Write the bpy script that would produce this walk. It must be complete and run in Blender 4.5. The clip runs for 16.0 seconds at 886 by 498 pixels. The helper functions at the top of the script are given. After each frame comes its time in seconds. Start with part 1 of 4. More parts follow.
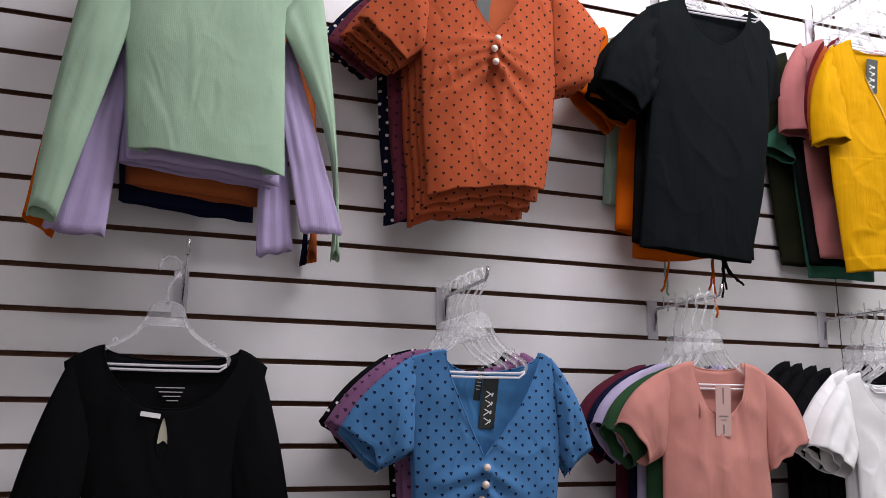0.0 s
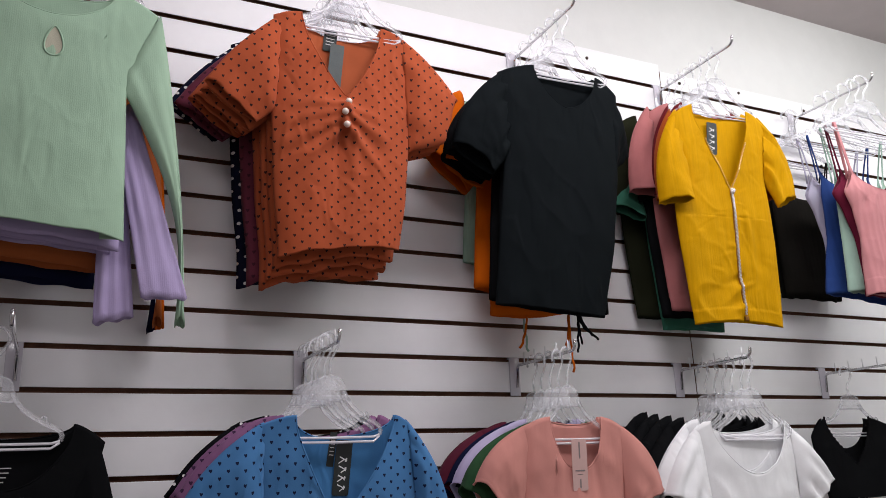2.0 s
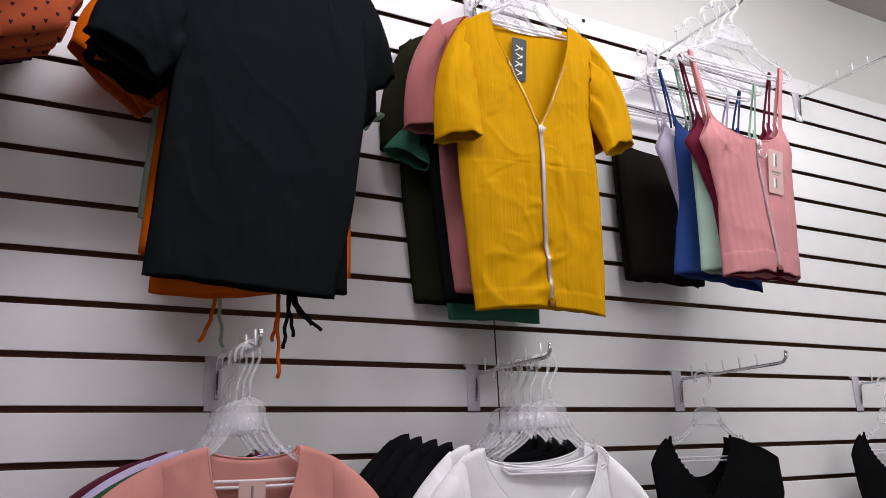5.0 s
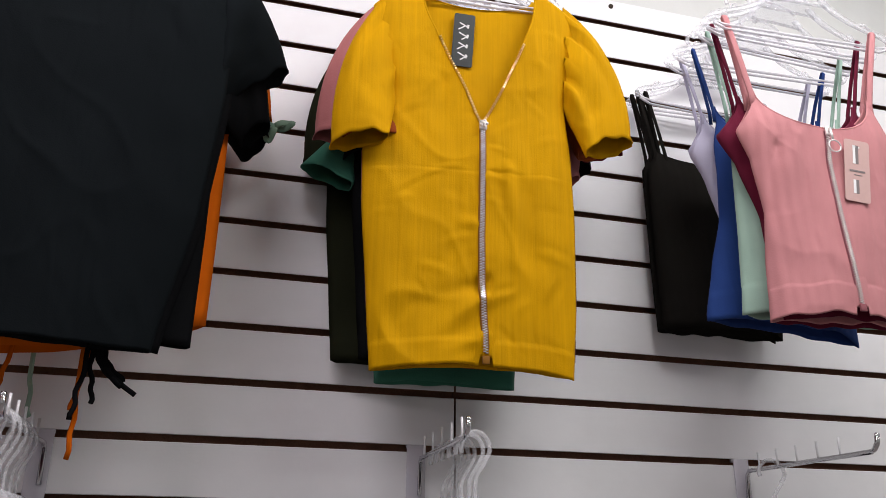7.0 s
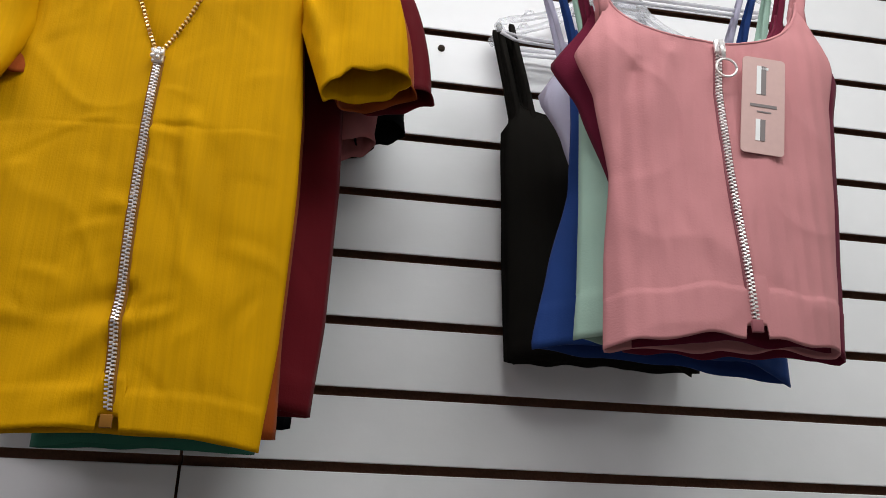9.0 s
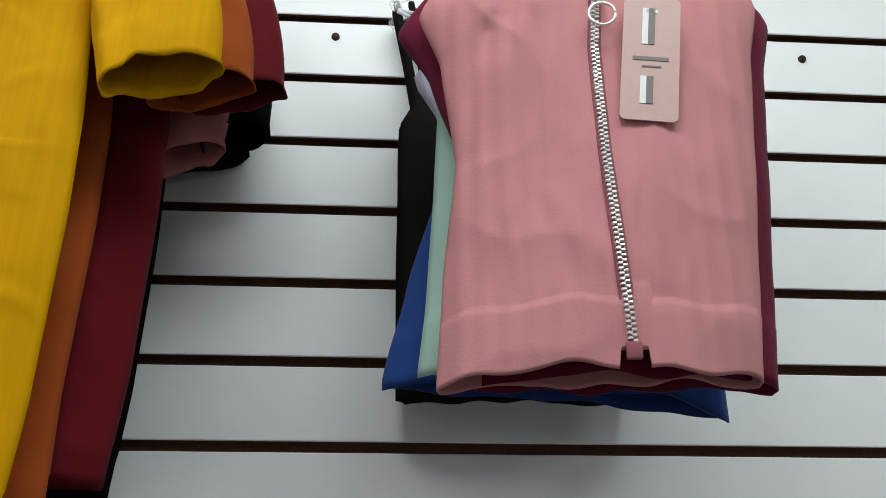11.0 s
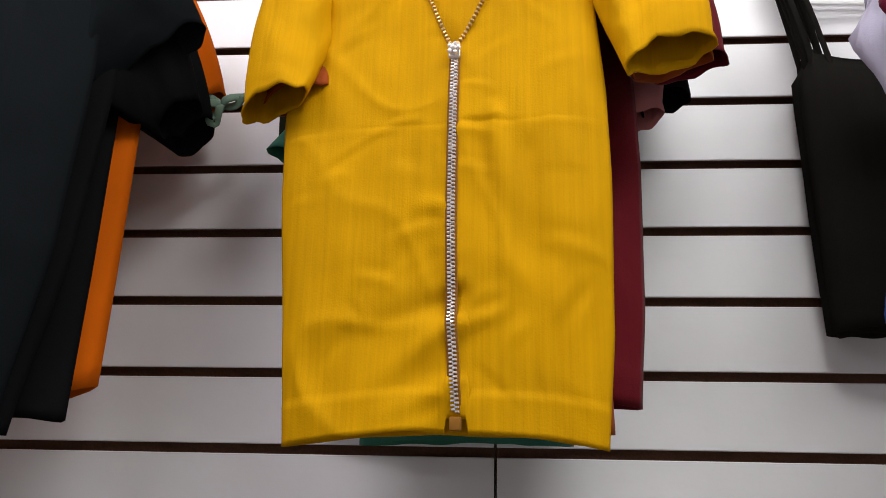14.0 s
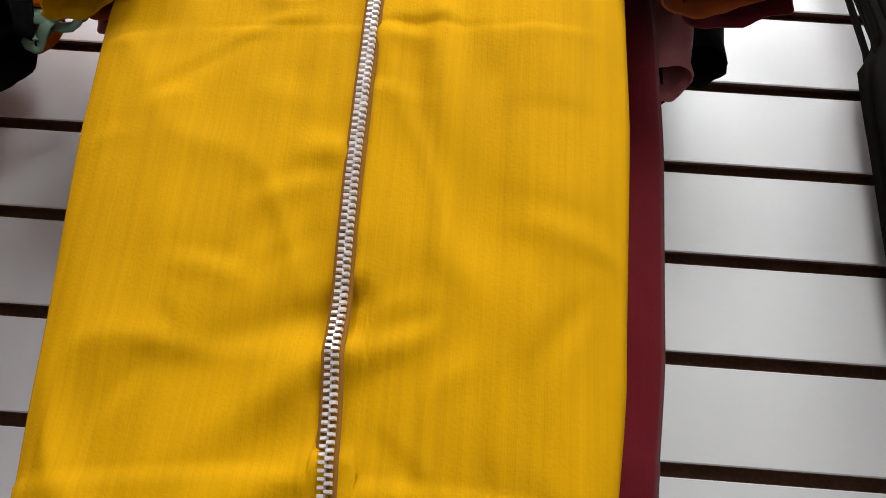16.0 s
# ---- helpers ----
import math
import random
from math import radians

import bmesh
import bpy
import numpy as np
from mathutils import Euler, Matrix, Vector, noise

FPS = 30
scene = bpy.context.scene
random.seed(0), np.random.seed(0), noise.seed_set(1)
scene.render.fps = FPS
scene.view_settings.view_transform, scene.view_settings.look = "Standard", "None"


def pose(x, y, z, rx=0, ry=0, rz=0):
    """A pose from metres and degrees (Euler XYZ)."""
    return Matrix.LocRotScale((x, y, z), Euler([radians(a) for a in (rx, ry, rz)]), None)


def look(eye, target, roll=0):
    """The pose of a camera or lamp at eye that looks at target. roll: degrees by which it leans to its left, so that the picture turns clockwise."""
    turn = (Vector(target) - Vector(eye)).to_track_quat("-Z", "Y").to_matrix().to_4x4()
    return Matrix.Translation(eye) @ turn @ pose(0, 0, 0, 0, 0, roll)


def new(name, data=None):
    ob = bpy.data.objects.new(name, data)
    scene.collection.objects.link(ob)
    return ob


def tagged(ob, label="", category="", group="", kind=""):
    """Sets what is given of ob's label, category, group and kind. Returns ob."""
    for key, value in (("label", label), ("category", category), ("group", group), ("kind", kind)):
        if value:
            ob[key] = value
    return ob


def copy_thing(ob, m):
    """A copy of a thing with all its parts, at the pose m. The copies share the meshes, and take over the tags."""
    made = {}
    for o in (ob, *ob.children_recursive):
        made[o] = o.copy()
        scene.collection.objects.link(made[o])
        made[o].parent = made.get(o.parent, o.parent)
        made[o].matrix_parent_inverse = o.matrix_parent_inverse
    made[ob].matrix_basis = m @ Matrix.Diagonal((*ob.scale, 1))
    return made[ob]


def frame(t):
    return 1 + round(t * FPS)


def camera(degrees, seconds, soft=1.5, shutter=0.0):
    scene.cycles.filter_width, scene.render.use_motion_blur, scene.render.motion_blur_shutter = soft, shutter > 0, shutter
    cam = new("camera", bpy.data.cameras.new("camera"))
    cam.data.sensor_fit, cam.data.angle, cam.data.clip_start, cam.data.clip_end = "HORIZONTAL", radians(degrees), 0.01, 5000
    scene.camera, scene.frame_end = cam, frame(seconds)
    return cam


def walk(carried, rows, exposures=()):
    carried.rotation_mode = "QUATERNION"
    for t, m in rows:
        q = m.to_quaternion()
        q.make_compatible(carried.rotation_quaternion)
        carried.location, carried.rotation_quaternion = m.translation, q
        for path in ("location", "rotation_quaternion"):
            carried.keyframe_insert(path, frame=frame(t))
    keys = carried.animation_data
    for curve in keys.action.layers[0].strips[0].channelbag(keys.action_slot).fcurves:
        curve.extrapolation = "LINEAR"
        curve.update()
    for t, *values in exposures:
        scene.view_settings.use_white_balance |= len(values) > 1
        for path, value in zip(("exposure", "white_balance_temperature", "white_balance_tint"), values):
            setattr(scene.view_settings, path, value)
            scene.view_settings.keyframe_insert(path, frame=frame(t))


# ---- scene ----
import math, random
import bmesh
from mathutils import noise

# camera and walk
cam = camera(56.7, 16.0, soft=0.8)
PATH = [
    (0, (-2.033, -2.025, 1.271), (-1.388, -0.175, 1.673), 0.6),
    (0.5, (-1.994, -2.024, 1.271), (-1.266, -0.225, 1.754), -0.2),
    (1, (-1.967, -2.034, 1.28), (-1.184, -0.265, 1.791), -1.0),
    (1.5, (-1.95, -2.046, 1.287), (-1.121, -0.303, 1.811), -1.8),
    (2, (-1.93, -2.066, 1.279), (-1.072, -0.34, 1.813), -2.2),
    (2.5, (-1.901, -2.072, 1.273), (-1.01, -0.358, 1.79), -2.4),
    (3, (-1.849, -2.079, 1.268), (-0.939, -0.363, 1.745), -2.3),
    (3.5, (-1.752, -2.032, 1.268), (-0.818, -0.322, 1.72), -2.3),
    (4, (-1.576, -1.89, 1.29), (-0.588, -0.212, 1.747), -2.4),
    (4.5, (-1.325, -1.769, 1.327), (-0.324, -0.108, 1.815), -2.3),
    (7, (-0.434, -1.462, 1.418), (0.07, 0.342, 2.121), 0.5),
    (7.5, (-0.193, -1.411, 1.44), (0.202, 0.41, 2.165), 2.1),
    (8, (-0.006, -1.329, 1.474), (0.335, 0.496, 2.217), 2.7),
    (8.5, (0.069, -1.207, 1.509), (0.39, 0.619, 2.261), 1.8),
    (9, (0.154, -1.117, 1.579), (0.448, 0.723, 2.304), 1.5),
    (11.5, (0.422, -0.959, 1.652), (0.451, 0.886, 2.422), 0.6),
    (12, (0.358, -0.973, 1.654), (0.255, 0.873, 2.419), 2.3),
    (12.5, (0.244, -1.013, 1.65), (0.076, 0.83, 2.408), 2.5),
    (13, (0.159, -1.058, 1.64), (-0.038, 0.797, 2.36), 2.6),
    (13.5, (0.083, -1.075, 1.611), (-0.104, 0.797, 2.29), 1.8),
    (14, (0.016, -1.08, 1.609), (-0.141, 0.808, 2.249), 1.4),
    (14.5, (-0.017, -1.062, 1.621), (-0.168, 0.829, 2.252), 1.1),
    (15, (-0.006, -1.009, 1.643), (-0.129, 0.888, 2.267), 1.0),
    (15.5, (0.014, -0.844, 1.643), (-0.053, 1.027, 2.346), 2.1),
    (16, (0.028, -0.723, 1.676), (-0.027, 1.109, 2.476), 4.7),
]
walk(cam, [(t, look(e, g, r)) for t, e, g, r in PATH], exposures=((0, -0.06, 6500, 9), (0.5, -0.1, 6500, 9), (1.0, -0.22, 6500, 8), (1.5, -0.34, 6500, 8), (2, -0.34, 6500, 8), (4.5, -0.4, 6500, 10), (7, -0.46, 6560, 9), (8, -0.62, 6580, 10), (9, -0.67, 6450, 3), (11.5, -0.62, 6150, -5), (12.0, -0.64, 6250, -4), (12.5, -0.63, 6450, 0), (13.0, -0.5, 6550, 2), (13.5, -0.31, 6600, 7), (14.5, -0.27, 6600, 7), (15, -0.19, 6600, 5), (15.5, -0.04, 6650, 3), (16, -0.07, 6500, 3)))

# world and lights
world = bpy.data.worlds.new("shop_world")
scene.world = world
world.use_nodes = True
wbg = world.node_tree.nodes["Background"]
wbg.inputs[0].default_value = (0.75, 0.8, 0.9, 1)
wbg.inputs[1].default_value = 0.05


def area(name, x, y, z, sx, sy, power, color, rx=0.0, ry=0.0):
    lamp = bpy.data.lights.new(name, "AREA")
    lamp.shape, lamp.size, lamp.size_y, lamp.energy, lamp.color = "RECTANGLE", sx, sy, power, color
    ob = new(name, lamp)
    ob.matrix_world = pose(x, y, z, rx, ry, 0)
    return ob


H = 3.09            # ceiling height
# added fill lights below the ceiling, without fixtures; the front row tilts to the wall
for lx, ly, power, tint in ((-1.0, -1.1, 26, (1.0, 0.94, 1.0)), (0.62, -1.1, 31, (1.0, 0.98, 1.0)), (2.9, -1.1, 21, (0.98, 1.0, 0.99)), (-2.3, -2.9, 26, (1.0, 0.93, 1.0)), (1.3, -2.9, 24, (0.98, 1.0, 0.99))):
    area("overhead_fill_light", lx, ly, H - 0.07, 1.2, 0.3, power, tint, 22 if ly > -2 else 0)


# materials
def mat(name, color, rough=0.8, metal=0.0, spec=0.3):
    m = bpy.data.materials.new(name)
    m.use_nodes = True
    b = m.node_tree.nodes["Principled BSDF"]
    b.inputs["Base Color"].default_value = (*color, 1)
    b.inputs["Roughness"].default_value = rough
    b.inputs["Metallic"].default_value = metal
    b.inputs["Specular IOR Level"].default_value = spec
    return m


def link(m, a, ao, b, bi):
    m.node_tree.links.new(a.outputs[ao], b.inputs[bi])


def node(m, kind, **kw):
    n = m.node_tree.nodes.new(kind)
    for k, val in kw.items():
        if k in n.inputs:
            n.inputs[k].default_value = val
    return n


def grain(m, scale, amount, bump=0.0, bscale=None, mapping=(1, 1, 1), coord="Object"):
    """Two scales of colour variation and a fine bump on a plain material."""
    nt = m.node_tree
    b = nt.nodes["Principled BSDF"]
    col = tuple(b.inputs["Base Color"].default_value)
    tc = nt.nodes.new("ShaderNodeTexCoord")
    mp = nt.nodes.new("ShaderNodeMapping")
    mp.inputs["Scale"].default_value = mapping
    link(m, tc, coord, mp, "Vector")
    n1 = node(m, "ShaderNodeTexNoise", Scale=scale, Detail=4.0)
    n2 = node(m, "ShaderNodeTexNoise", Scale=scale * 11, Detail=3.0)
    link(m, mp, 0, n1, "Vector")
    link(m, mp, 0, n2, "Vector")
    add = nt.nodes.new("ShaderNodeMath")
    add.operation = "ADD"
    link(m, n1, 0, add, 0)
    link(m, n2, 0, add, 1)
    rng = nt.nodes.new("ShaderNodeMapRange")
    rng.inputs[1].default_value, rng.inputs[2].default_value = 0.6, 1.4
    rng.inputs[3].default_value, rng.inputs[4].default_value = 1 - amount, 1 + amount
    link(m, add, 0, rng, 0)
    mix = nt.nodes.new("ShaderNodeVectorMath")
    mix.operation = "SCALE"
    mix.inputs[0].default_value = col[:3]
    link(m, rng, 0, mix, "Scale")
    link(m, mix, 0, b, "Base Color")
    if bump:
        n3 = node(m, "ShaderNodeTexNoise", Scale=bscale or scale * 6, Detail=3.0)
        link(m, mp, 0, n3, "Vector")
        bp = node(m, "ShaderNodeBump", Strength=bump, Distance=0.004)
        link(m, n3, 0, bp, "Height")
        link(m, bp, 0, b, "Normal")
    return m


def cloth(name, color, rib=0.0, rib_amp=0.4, dots=None, dot_step=(0.034, 0.03), dot_r=0.0038, rough=0.85, sheen=0.04, weave=0.25, heart=False, streak=0.0, ridge=0.4, spec=0.12):
    """Fabric: weave, wrinkles, optional vertical ribs (metres apart) and a printed dot pattern in UV metres."""
    color = tuple(c * 0.78 for c in color)
    m = mat(name, color, rough, 0, 0.015 if max(color) < 0.06 else spec)
    nt = m.node_tree
    b = nt.nodes["Principled BSDF"]
    b.inputs["Sheen Weight"].default_value = sheen if max(color) > 0.06 else 0.0
    b.inputs["Sheen Roughness"].default_value = 0.5
    uv = nt.nodes.new("ShaderNodeUVMap")
    uv.uv_map = "cloth"
    n1 = node(m, "ShaderNodeTexNoise", Scale=9.0, Detail=5.0)
    link(m, uv, 0, n1, "Vector")
    rng = nt.nodes.new("ShaderNodeMapRange")
    rng.inputs[1].default_value, rng.inputs[2].default_value = 0.3, 0.7
    rng.inputs[3].default_value, rng.inputs[4].default_value = 0.9, 1.08
    link(m, n1, 0, rng, 0)
    sc = nt.nodes.new("ShaderNodeVectorMath")
    sc.operation = "SCALE"
    sc.inputs[0].default_value = color
    link(m, rng, 0, sc, "Scale")
    out, oi = sc, 0
    if dots:
        sep = nt.nodes.new("ShaderNodeSeparateXYZ")
        link(m, uv, 0, sep, 0)

        def mth(op, a, bb=None, c=None):
            n = nt.nodes.new("ShaderNodeMath")
            n.operation = op
            for i, val in enumerate((a, bb, c)):
                if val is None:
                    continue
                if isinstance(val, (int, float)):
                    n.inputs[i].default_value = val
                else:
                    nt.links.new(val, n.inputs[i])
            return n.outputs[0]
        v = mth("DIVIDE", sep.outputs[1], dot_step[1] / 2)
        row = mth("FLOOR", v)
        par = mth("MODULO", mth("ABSOLUTE", row), 2.0)
        u = mth("ADD", mth("DIVIDE", sep.outputs[0], dot_step[0]), mth("MULTIPLY", par, 0.5))
        du = mth("MULTIPLY", mth("SUBTRACT", mth("FRACT", u), 0.5), dot_step[0])
        dv = mth("MULTIPLY", mth("SUBTRACT", mth("FRACT", v), 0.5), dot_step[1] / 2)
        if heart:
            dv = mth("SUBTRACT", dv, mth("MULTIPLY", mth("ABSOLUTE", du), 0.75))
        d = mth("SQRT", mth("ADD", mth("MULTIPLY", du, du), mth("MULTIPLY", dv, dv)))
        inside = mth("LESS_THAN", d, dot_r)
        mx = nt.nodes.new("ShaderNodeMixRGB")
        nt.links.new(inside, mx.inputs[0])
        link(m, sc, 0, mx, 1)
        mx.inputs[2].default_value = (*dots, 1)
        out, oi = mx, 0
    link(m, out, oi, b, "Base Color")
    # relief: weave and soft creases
    n2 = node(m, "ShaderNodeTexNoise", Scale=420.0, Detail=2.0)
    link(m, uv, 0, n2, "Vector")
    b1 = node(m, "ShaderNodeBump", Strength=weave, Distance=0.0012)
    link(m, n2, 0, b1, "Height")
    n3 = node(m, "ShaderNodeTexNoise", Scale=7.0, Detail=3.0, Distortion=0.6)
    mp = nt.nodes.new("ShaderNodeMapping")
    mp.inputs["Scale"].default_value = (1.4, 0.6, 1)
    link(m, uv, 0, mp, 0)
    link(m, mp, 0, n3, "Vector")
    b2 = node(m, "ShaderNodeBump", Strength=0.35, Distance=0.012)
    link(m, n3, 0, b2, "Height")
    link(m, b1, 0, b2, "Normal")
    # sharp little creases
    n4 = node(m, "ShaderNodeTexNoise", Scale=9.0, Detail=1.0, Distortion=0.5)
    link(m, mp, 0, n4, "Vector")
    sub = nt.nodes.new("ShaderNodeMath")
    sub.operation = "SUBTRACT"
    sub.inputs[1].default_value = 0.5
    link(m, n4, 0, sub, 0)
    ab = nt.nodes.new("ShaderNodeMath")
    ab.operation = "ABSOLUTE"
    link(m, sub, 0, ab, 0)
    sm = nt.nodes.new("ShaderNodeMapRange")
    sm.interpolation_type = "SMOOTHSTEP"
    sm.inputs[1].default_value, sm.inputs[2].default_value = 0.0, 0.09
    link(m, ab, 0, sm, 0)
    n6 = node(m, "ShaderNodeTexNoise", Scale=4.5, Detail=1.0)
    link(m, uv, 0, n6, "Vector")
    mk = nt.nodes.new("ShaderNodeMapRange")
    mk.interpolation_type = "SMOOTHSTEP"
    mk.inputs[1].default_value, mk.inputs[2].default_value = 0.5, 0.66
    link(m, n6, 0, mk, 0)
    inv = nt.nodes.new("ShaderNodeMath")
    inv.operation = "SUBTRACT"
    inv.inputs[0].default_value = 1.0
    link(m, sm, 0, inv, 1)
    pat = nt.nodes.new("ShaderNodeMath")
    pat.operation = "MULTIPLY"
    link(m, inv, 0, pat, 0)
    link(m, mk, 0, pat, 1)
    b4 = node(m, "ShaderNodeBump", Strength=ridge, Distance=0.004)
    link(m, pat, 0, b4, "Height")
    link(m, b2, 0, b4, "Normal")
    b2 = b4
    last = b2
    if streak:
        ms = nt.nodes.new("ShaderNodeMapping")
        ms.inputs["Scale"].default_value = (150, 3.5, 1)
        link(m, uv, 0, ms, 0)
        n5 = node(m, "ShaderNodeTexNoise", Scale=1.0, Detail=4.0, Roughness=0.65)
        link(m, ms, 0, n5, "Vector")
        b5 = node(m, "ShaderNodeBump", Strength=streak, Distance=0.0022)
        link(m, n5, 0, b5, "Height")
        if streak > 0.4:        # the crinkle also varies the depth of the dye
            r5 = nt.nodes.new("ShaderNodeMapRange")
            r5.inputs[1].default_value, r5.inputs[2].default_value = 0.3, 0.7
            r5.inputs[3].default_value, r5.inputs[4].default_value = 0.91, 1.06
            link(m, n5, 0, r5, 0)
            ml = nt.nodes.new("ShaderNodeMath")
            ml.operation = "MULTIPLY"
            link(m, rng, 0, ml, 0)
            link(m, r5, 0, ml, 1)
            link(m, ml, 0, sc, "Scale")
        link(m, b2, 0, b5, "Normal")
        b2 = b5
        last = b2
    if rib:
        wv = nt.nodes.new("ShaderNodeTexWave")
        wv.bands_direction = "X"
        wv.inputs["Scale"].default_value = 0.314159 / rib
        wv.inputs["Distortion"].default_value = 0.5
        wv.inputs["Detail"].default_value = 1.0
        wv.inputs["Detail Scale"].default_value = 0.6
        link(m, uv, 0, wv, "Vector")
        b3 = node(m, "ShaderNodeBump", Strength=rib_amp, Distance=rib * 0.35)
        link(m, wv, "Fac", b3, "Height")
        link(m, b2, 0, b3, "Normal")
        last = b3
    link(m, last, 0, b, "Normal")
    return m


def clear_plastic(name, tint=(0.9, 0.9, 0.92), alpha=0.45, rough=0.22):
    m = mat(name, tint, rough, 0, 0.5)
    nt = m.node_tree
    b = nt.nodes["Principled BSDF"]
    b.inputs["Coat Weight"].default_value = 0.4
    b.inputs["Coat Roughness"].default_value = 0.1
    n = node(m, "ShaderNodeTexNoise", Scale=18.0, Detail=2.0)
    tc = nt.nodes.new("ShaderNodeTexCoord")
    link(m, tc, "Object", n, "Vector")
    rng = nt.nodes.new("ShaderNodeMapRange")
    rng.inputs[3].default_value, rng.inputs[4].default_value = alpha - 0.08, alpha + 0.08
    link(m, n, 0, rng, 0)
    tr = nt.nodes.new("ShaderNodeBsdfTransparent")
    tr.inputs[0].default_value = (0.97, 0.97, 0.98, 1)
    mx = nt.nodes.new("ShaderNodeMixShader")
    link(m, rng, 0, mx, 0)
    link(m, tr, 0, mx, 1)
    link(m, b, 0, mx, 2)
    link(m, mx, 0, nt.nodes["Material Output"], "Surface")
    return m


M_FACE = grain(mat("white_melamine", (0.81, 0.8, 0.815), 0.4, 0, 0.4), 1.3, 0.035, 0.05, 60)
M_MDF = grain(mat("brown_mdf", (0.15, 0.068, 0.042), 0.85), 22, 0.25, 0.3, 240)
M_WALL = grain(mat("white_wall_paint", (0.7, 0.705, 0.69), 0.8), 1.5, 0.03, 0.12, 90)
M_CEIL = grain(mat("ceiling_paint", (0.6, 0.54, 0.54), 0.85), 1.2, 0.04, 0.1, 60)
M_FLOOR = grain(mat("floor_tile", (0.3, 0.27, 0.26), 0.35), 3.0, 0.08, 0.05, 40)
M_GROUT = grain(mat("grout", (0.3, 0.29, 0.27), 0.9), 20, 0.1)
M_HANGER = clear_plastic("clear_hanger_plastic", (0.9, 0.9, 0.92), 0.27)
M_BAR = clear_plastic("frosted_hanger_bar", (0.9, 0.88, 0.93), 0.6)
M_BRIDGE = clear_plastic("clear_hanger_bridge", (0.9, 0.9, 0.92), 0.2)
M_PIN = clear_plastic("white_pin_plastic", (0.85, 0.84, 0.86), 0.85, 0.3)
M_PLATE = clear_plastic("clear_hook_plate", (0.74, 0.71, 0.78), 0.7, 0.15)
M_CHROME = grain(mat("chromed_steel", (0.62, 0.62, 0.64), 0.16, 1.0), 30, 0.06)
M_SCREW = grain(mat("dark_screw", (0.05, 0.035, 0.025), 0.5, 0.6), 60, 0.2)
M_ZIP = grain(mat("silver_zip_teeth", (0.94, 0.9, 0.89), 0.24, 0.55), 60, 0.22)
# the same silver teeth with a golden reflection painted into the base colour
M_ZIP_REFLECT = grain(mat("gold_reflection_zip_teeth", (0.72, 0.5, 0.24), 0.3, 0.7), 60, 0.2)
M_PEARL = mat("pearl_button", (0.85, 0.72, 0.63), 0.18, 0.25, 0.6)
M_TAG_BLACK = grain(mat("black_card", (0.03, 0.035, 0.035), 0.45), 30, 0.1)
M_TAG_PINK = grain(mat("pink_card", (0.56, 0.37, 0.345), 0.5), 14, 0.04)
M_TAG_GREY = grain(mat("grey_label", (0.1, 0.115, 0.115), 0.7), 40, 0.1)
M_INK_WHITE = mat("white_print", (0.8, 0.8, 0.8), 0.6)
M_INK_GREY = mat("grey_print", (0.2, 0.17, 0.17), 0.5)
M_INK_SILVER = mat("silver_print", (0.6, 0.57, 0.57), 0.3, 0.6)


# mesh helpers
def obj(name, bm, material, parent=None, label="", smooth=True):
    me = bpy.data.meshes.new(name)
    bm.to_mesh(me)
    bm.free()
    for m in (material if isinstance(material, (list, tuple)) else [material]):
        me.materials.append(m)
    if smooth:
        me.polygons.foreach_set("use_smooth", [True] * len(me.polygons))
    ob = new(name, me)
    if parent is not None:
        ob.parent = parent
    if label:
        tagged(ob, label)
    return ob


part = obj


def thing(name, m, label, category, group=""):
    e = new(name)
    e.empty_display_size = 0.05
    e.matrix_world = m
    tagged(e, label, category, group)
    return e


def box(bm, x0, y0, z0, x1, y1, z1, bevel=0.0, mi=0):
    vs = [bm.verts.new((x, y, z)) for x in (x0, x1) for y in (y0, y1) for z in (z0, z1)]
    fs = [bm.faces.new([vs[i] for i in q]) for q in ((0, 1, 3, 2), (4, 6, 7, 5), (0, 4, 5, 1), (2, 3, 7, 6), (0, 2, 6, 4), (1, 5, 7, 3))]
    for f in fs:
        f.material_index = mi
    if bevel:
        es = list({e for f in fs for e in f.edges})
        bmesh.ops.bevel(bm, geom=es, offset=bevel, segments=2, profile=0.5, affect="EDGES")
    return fs


def tube(bm, pts, r, segs=8, caps=True, flat=1.0, radii=None):
    """A round rod along points; flat squeezes it in its second normal direction."""
    pts = [Vector(p) for p in pts]
    rings = []
    up = Vector((0.02, 0.99, 0.1)).normalized()
    for i, p in enumerate(pts):
        d = (pts[min(i + 1, len(pts) - 1)] - pts[max(i - 1, 0)]).normalized()
        a = d.cross(up)
        if a.length < 1e-4:
            a = d.cross(Vector((1, 0, 0)))
        a.normalize()
        c = d.cross(a).normalized()
        rr = radii[i] if radii else r
        rings.append([bm.verts.new(p + a * math.cos(k * math.tau / segs) * rr + c * math.sin(k * math.tau / segs) * rr * flat) for k in range(segs)])
    for q, w in zip(rings, rings[1:]):
        for k in range(segs):
            bm.faces.new((q[k], q[(k + 1) % segs], w[(k + 1) % segs], w[k]))
    if caps:
        bm.faces.new(rings[0][::-1])
        bm.faces.new(rings[-1])
    return rings


def arc(cx, cz, r, a0, a1, n, y=0.0):
    return [(cx + r * math.cos(math.radians(a0 + (a1 - a0) * i / n)), y, cz + r * math.sin(math.radians(a0 + (a1 - a0) * i / n))) for i in range(n + 1)]


def lerp_table(tab, z):
    """Value at z in a table of (z, value) from high z to low z."""
    if z >= tab[0][0]:
        return tab[0][1]
    for (za, a), (zb, b) in zip(tab, tab[1:]):
        if z >= zb:
            k = (za - z) / (za - zb)
            k = k * k * (3 - 2 * k)
            return a + (b - a) * k
    return tab[-1][1]

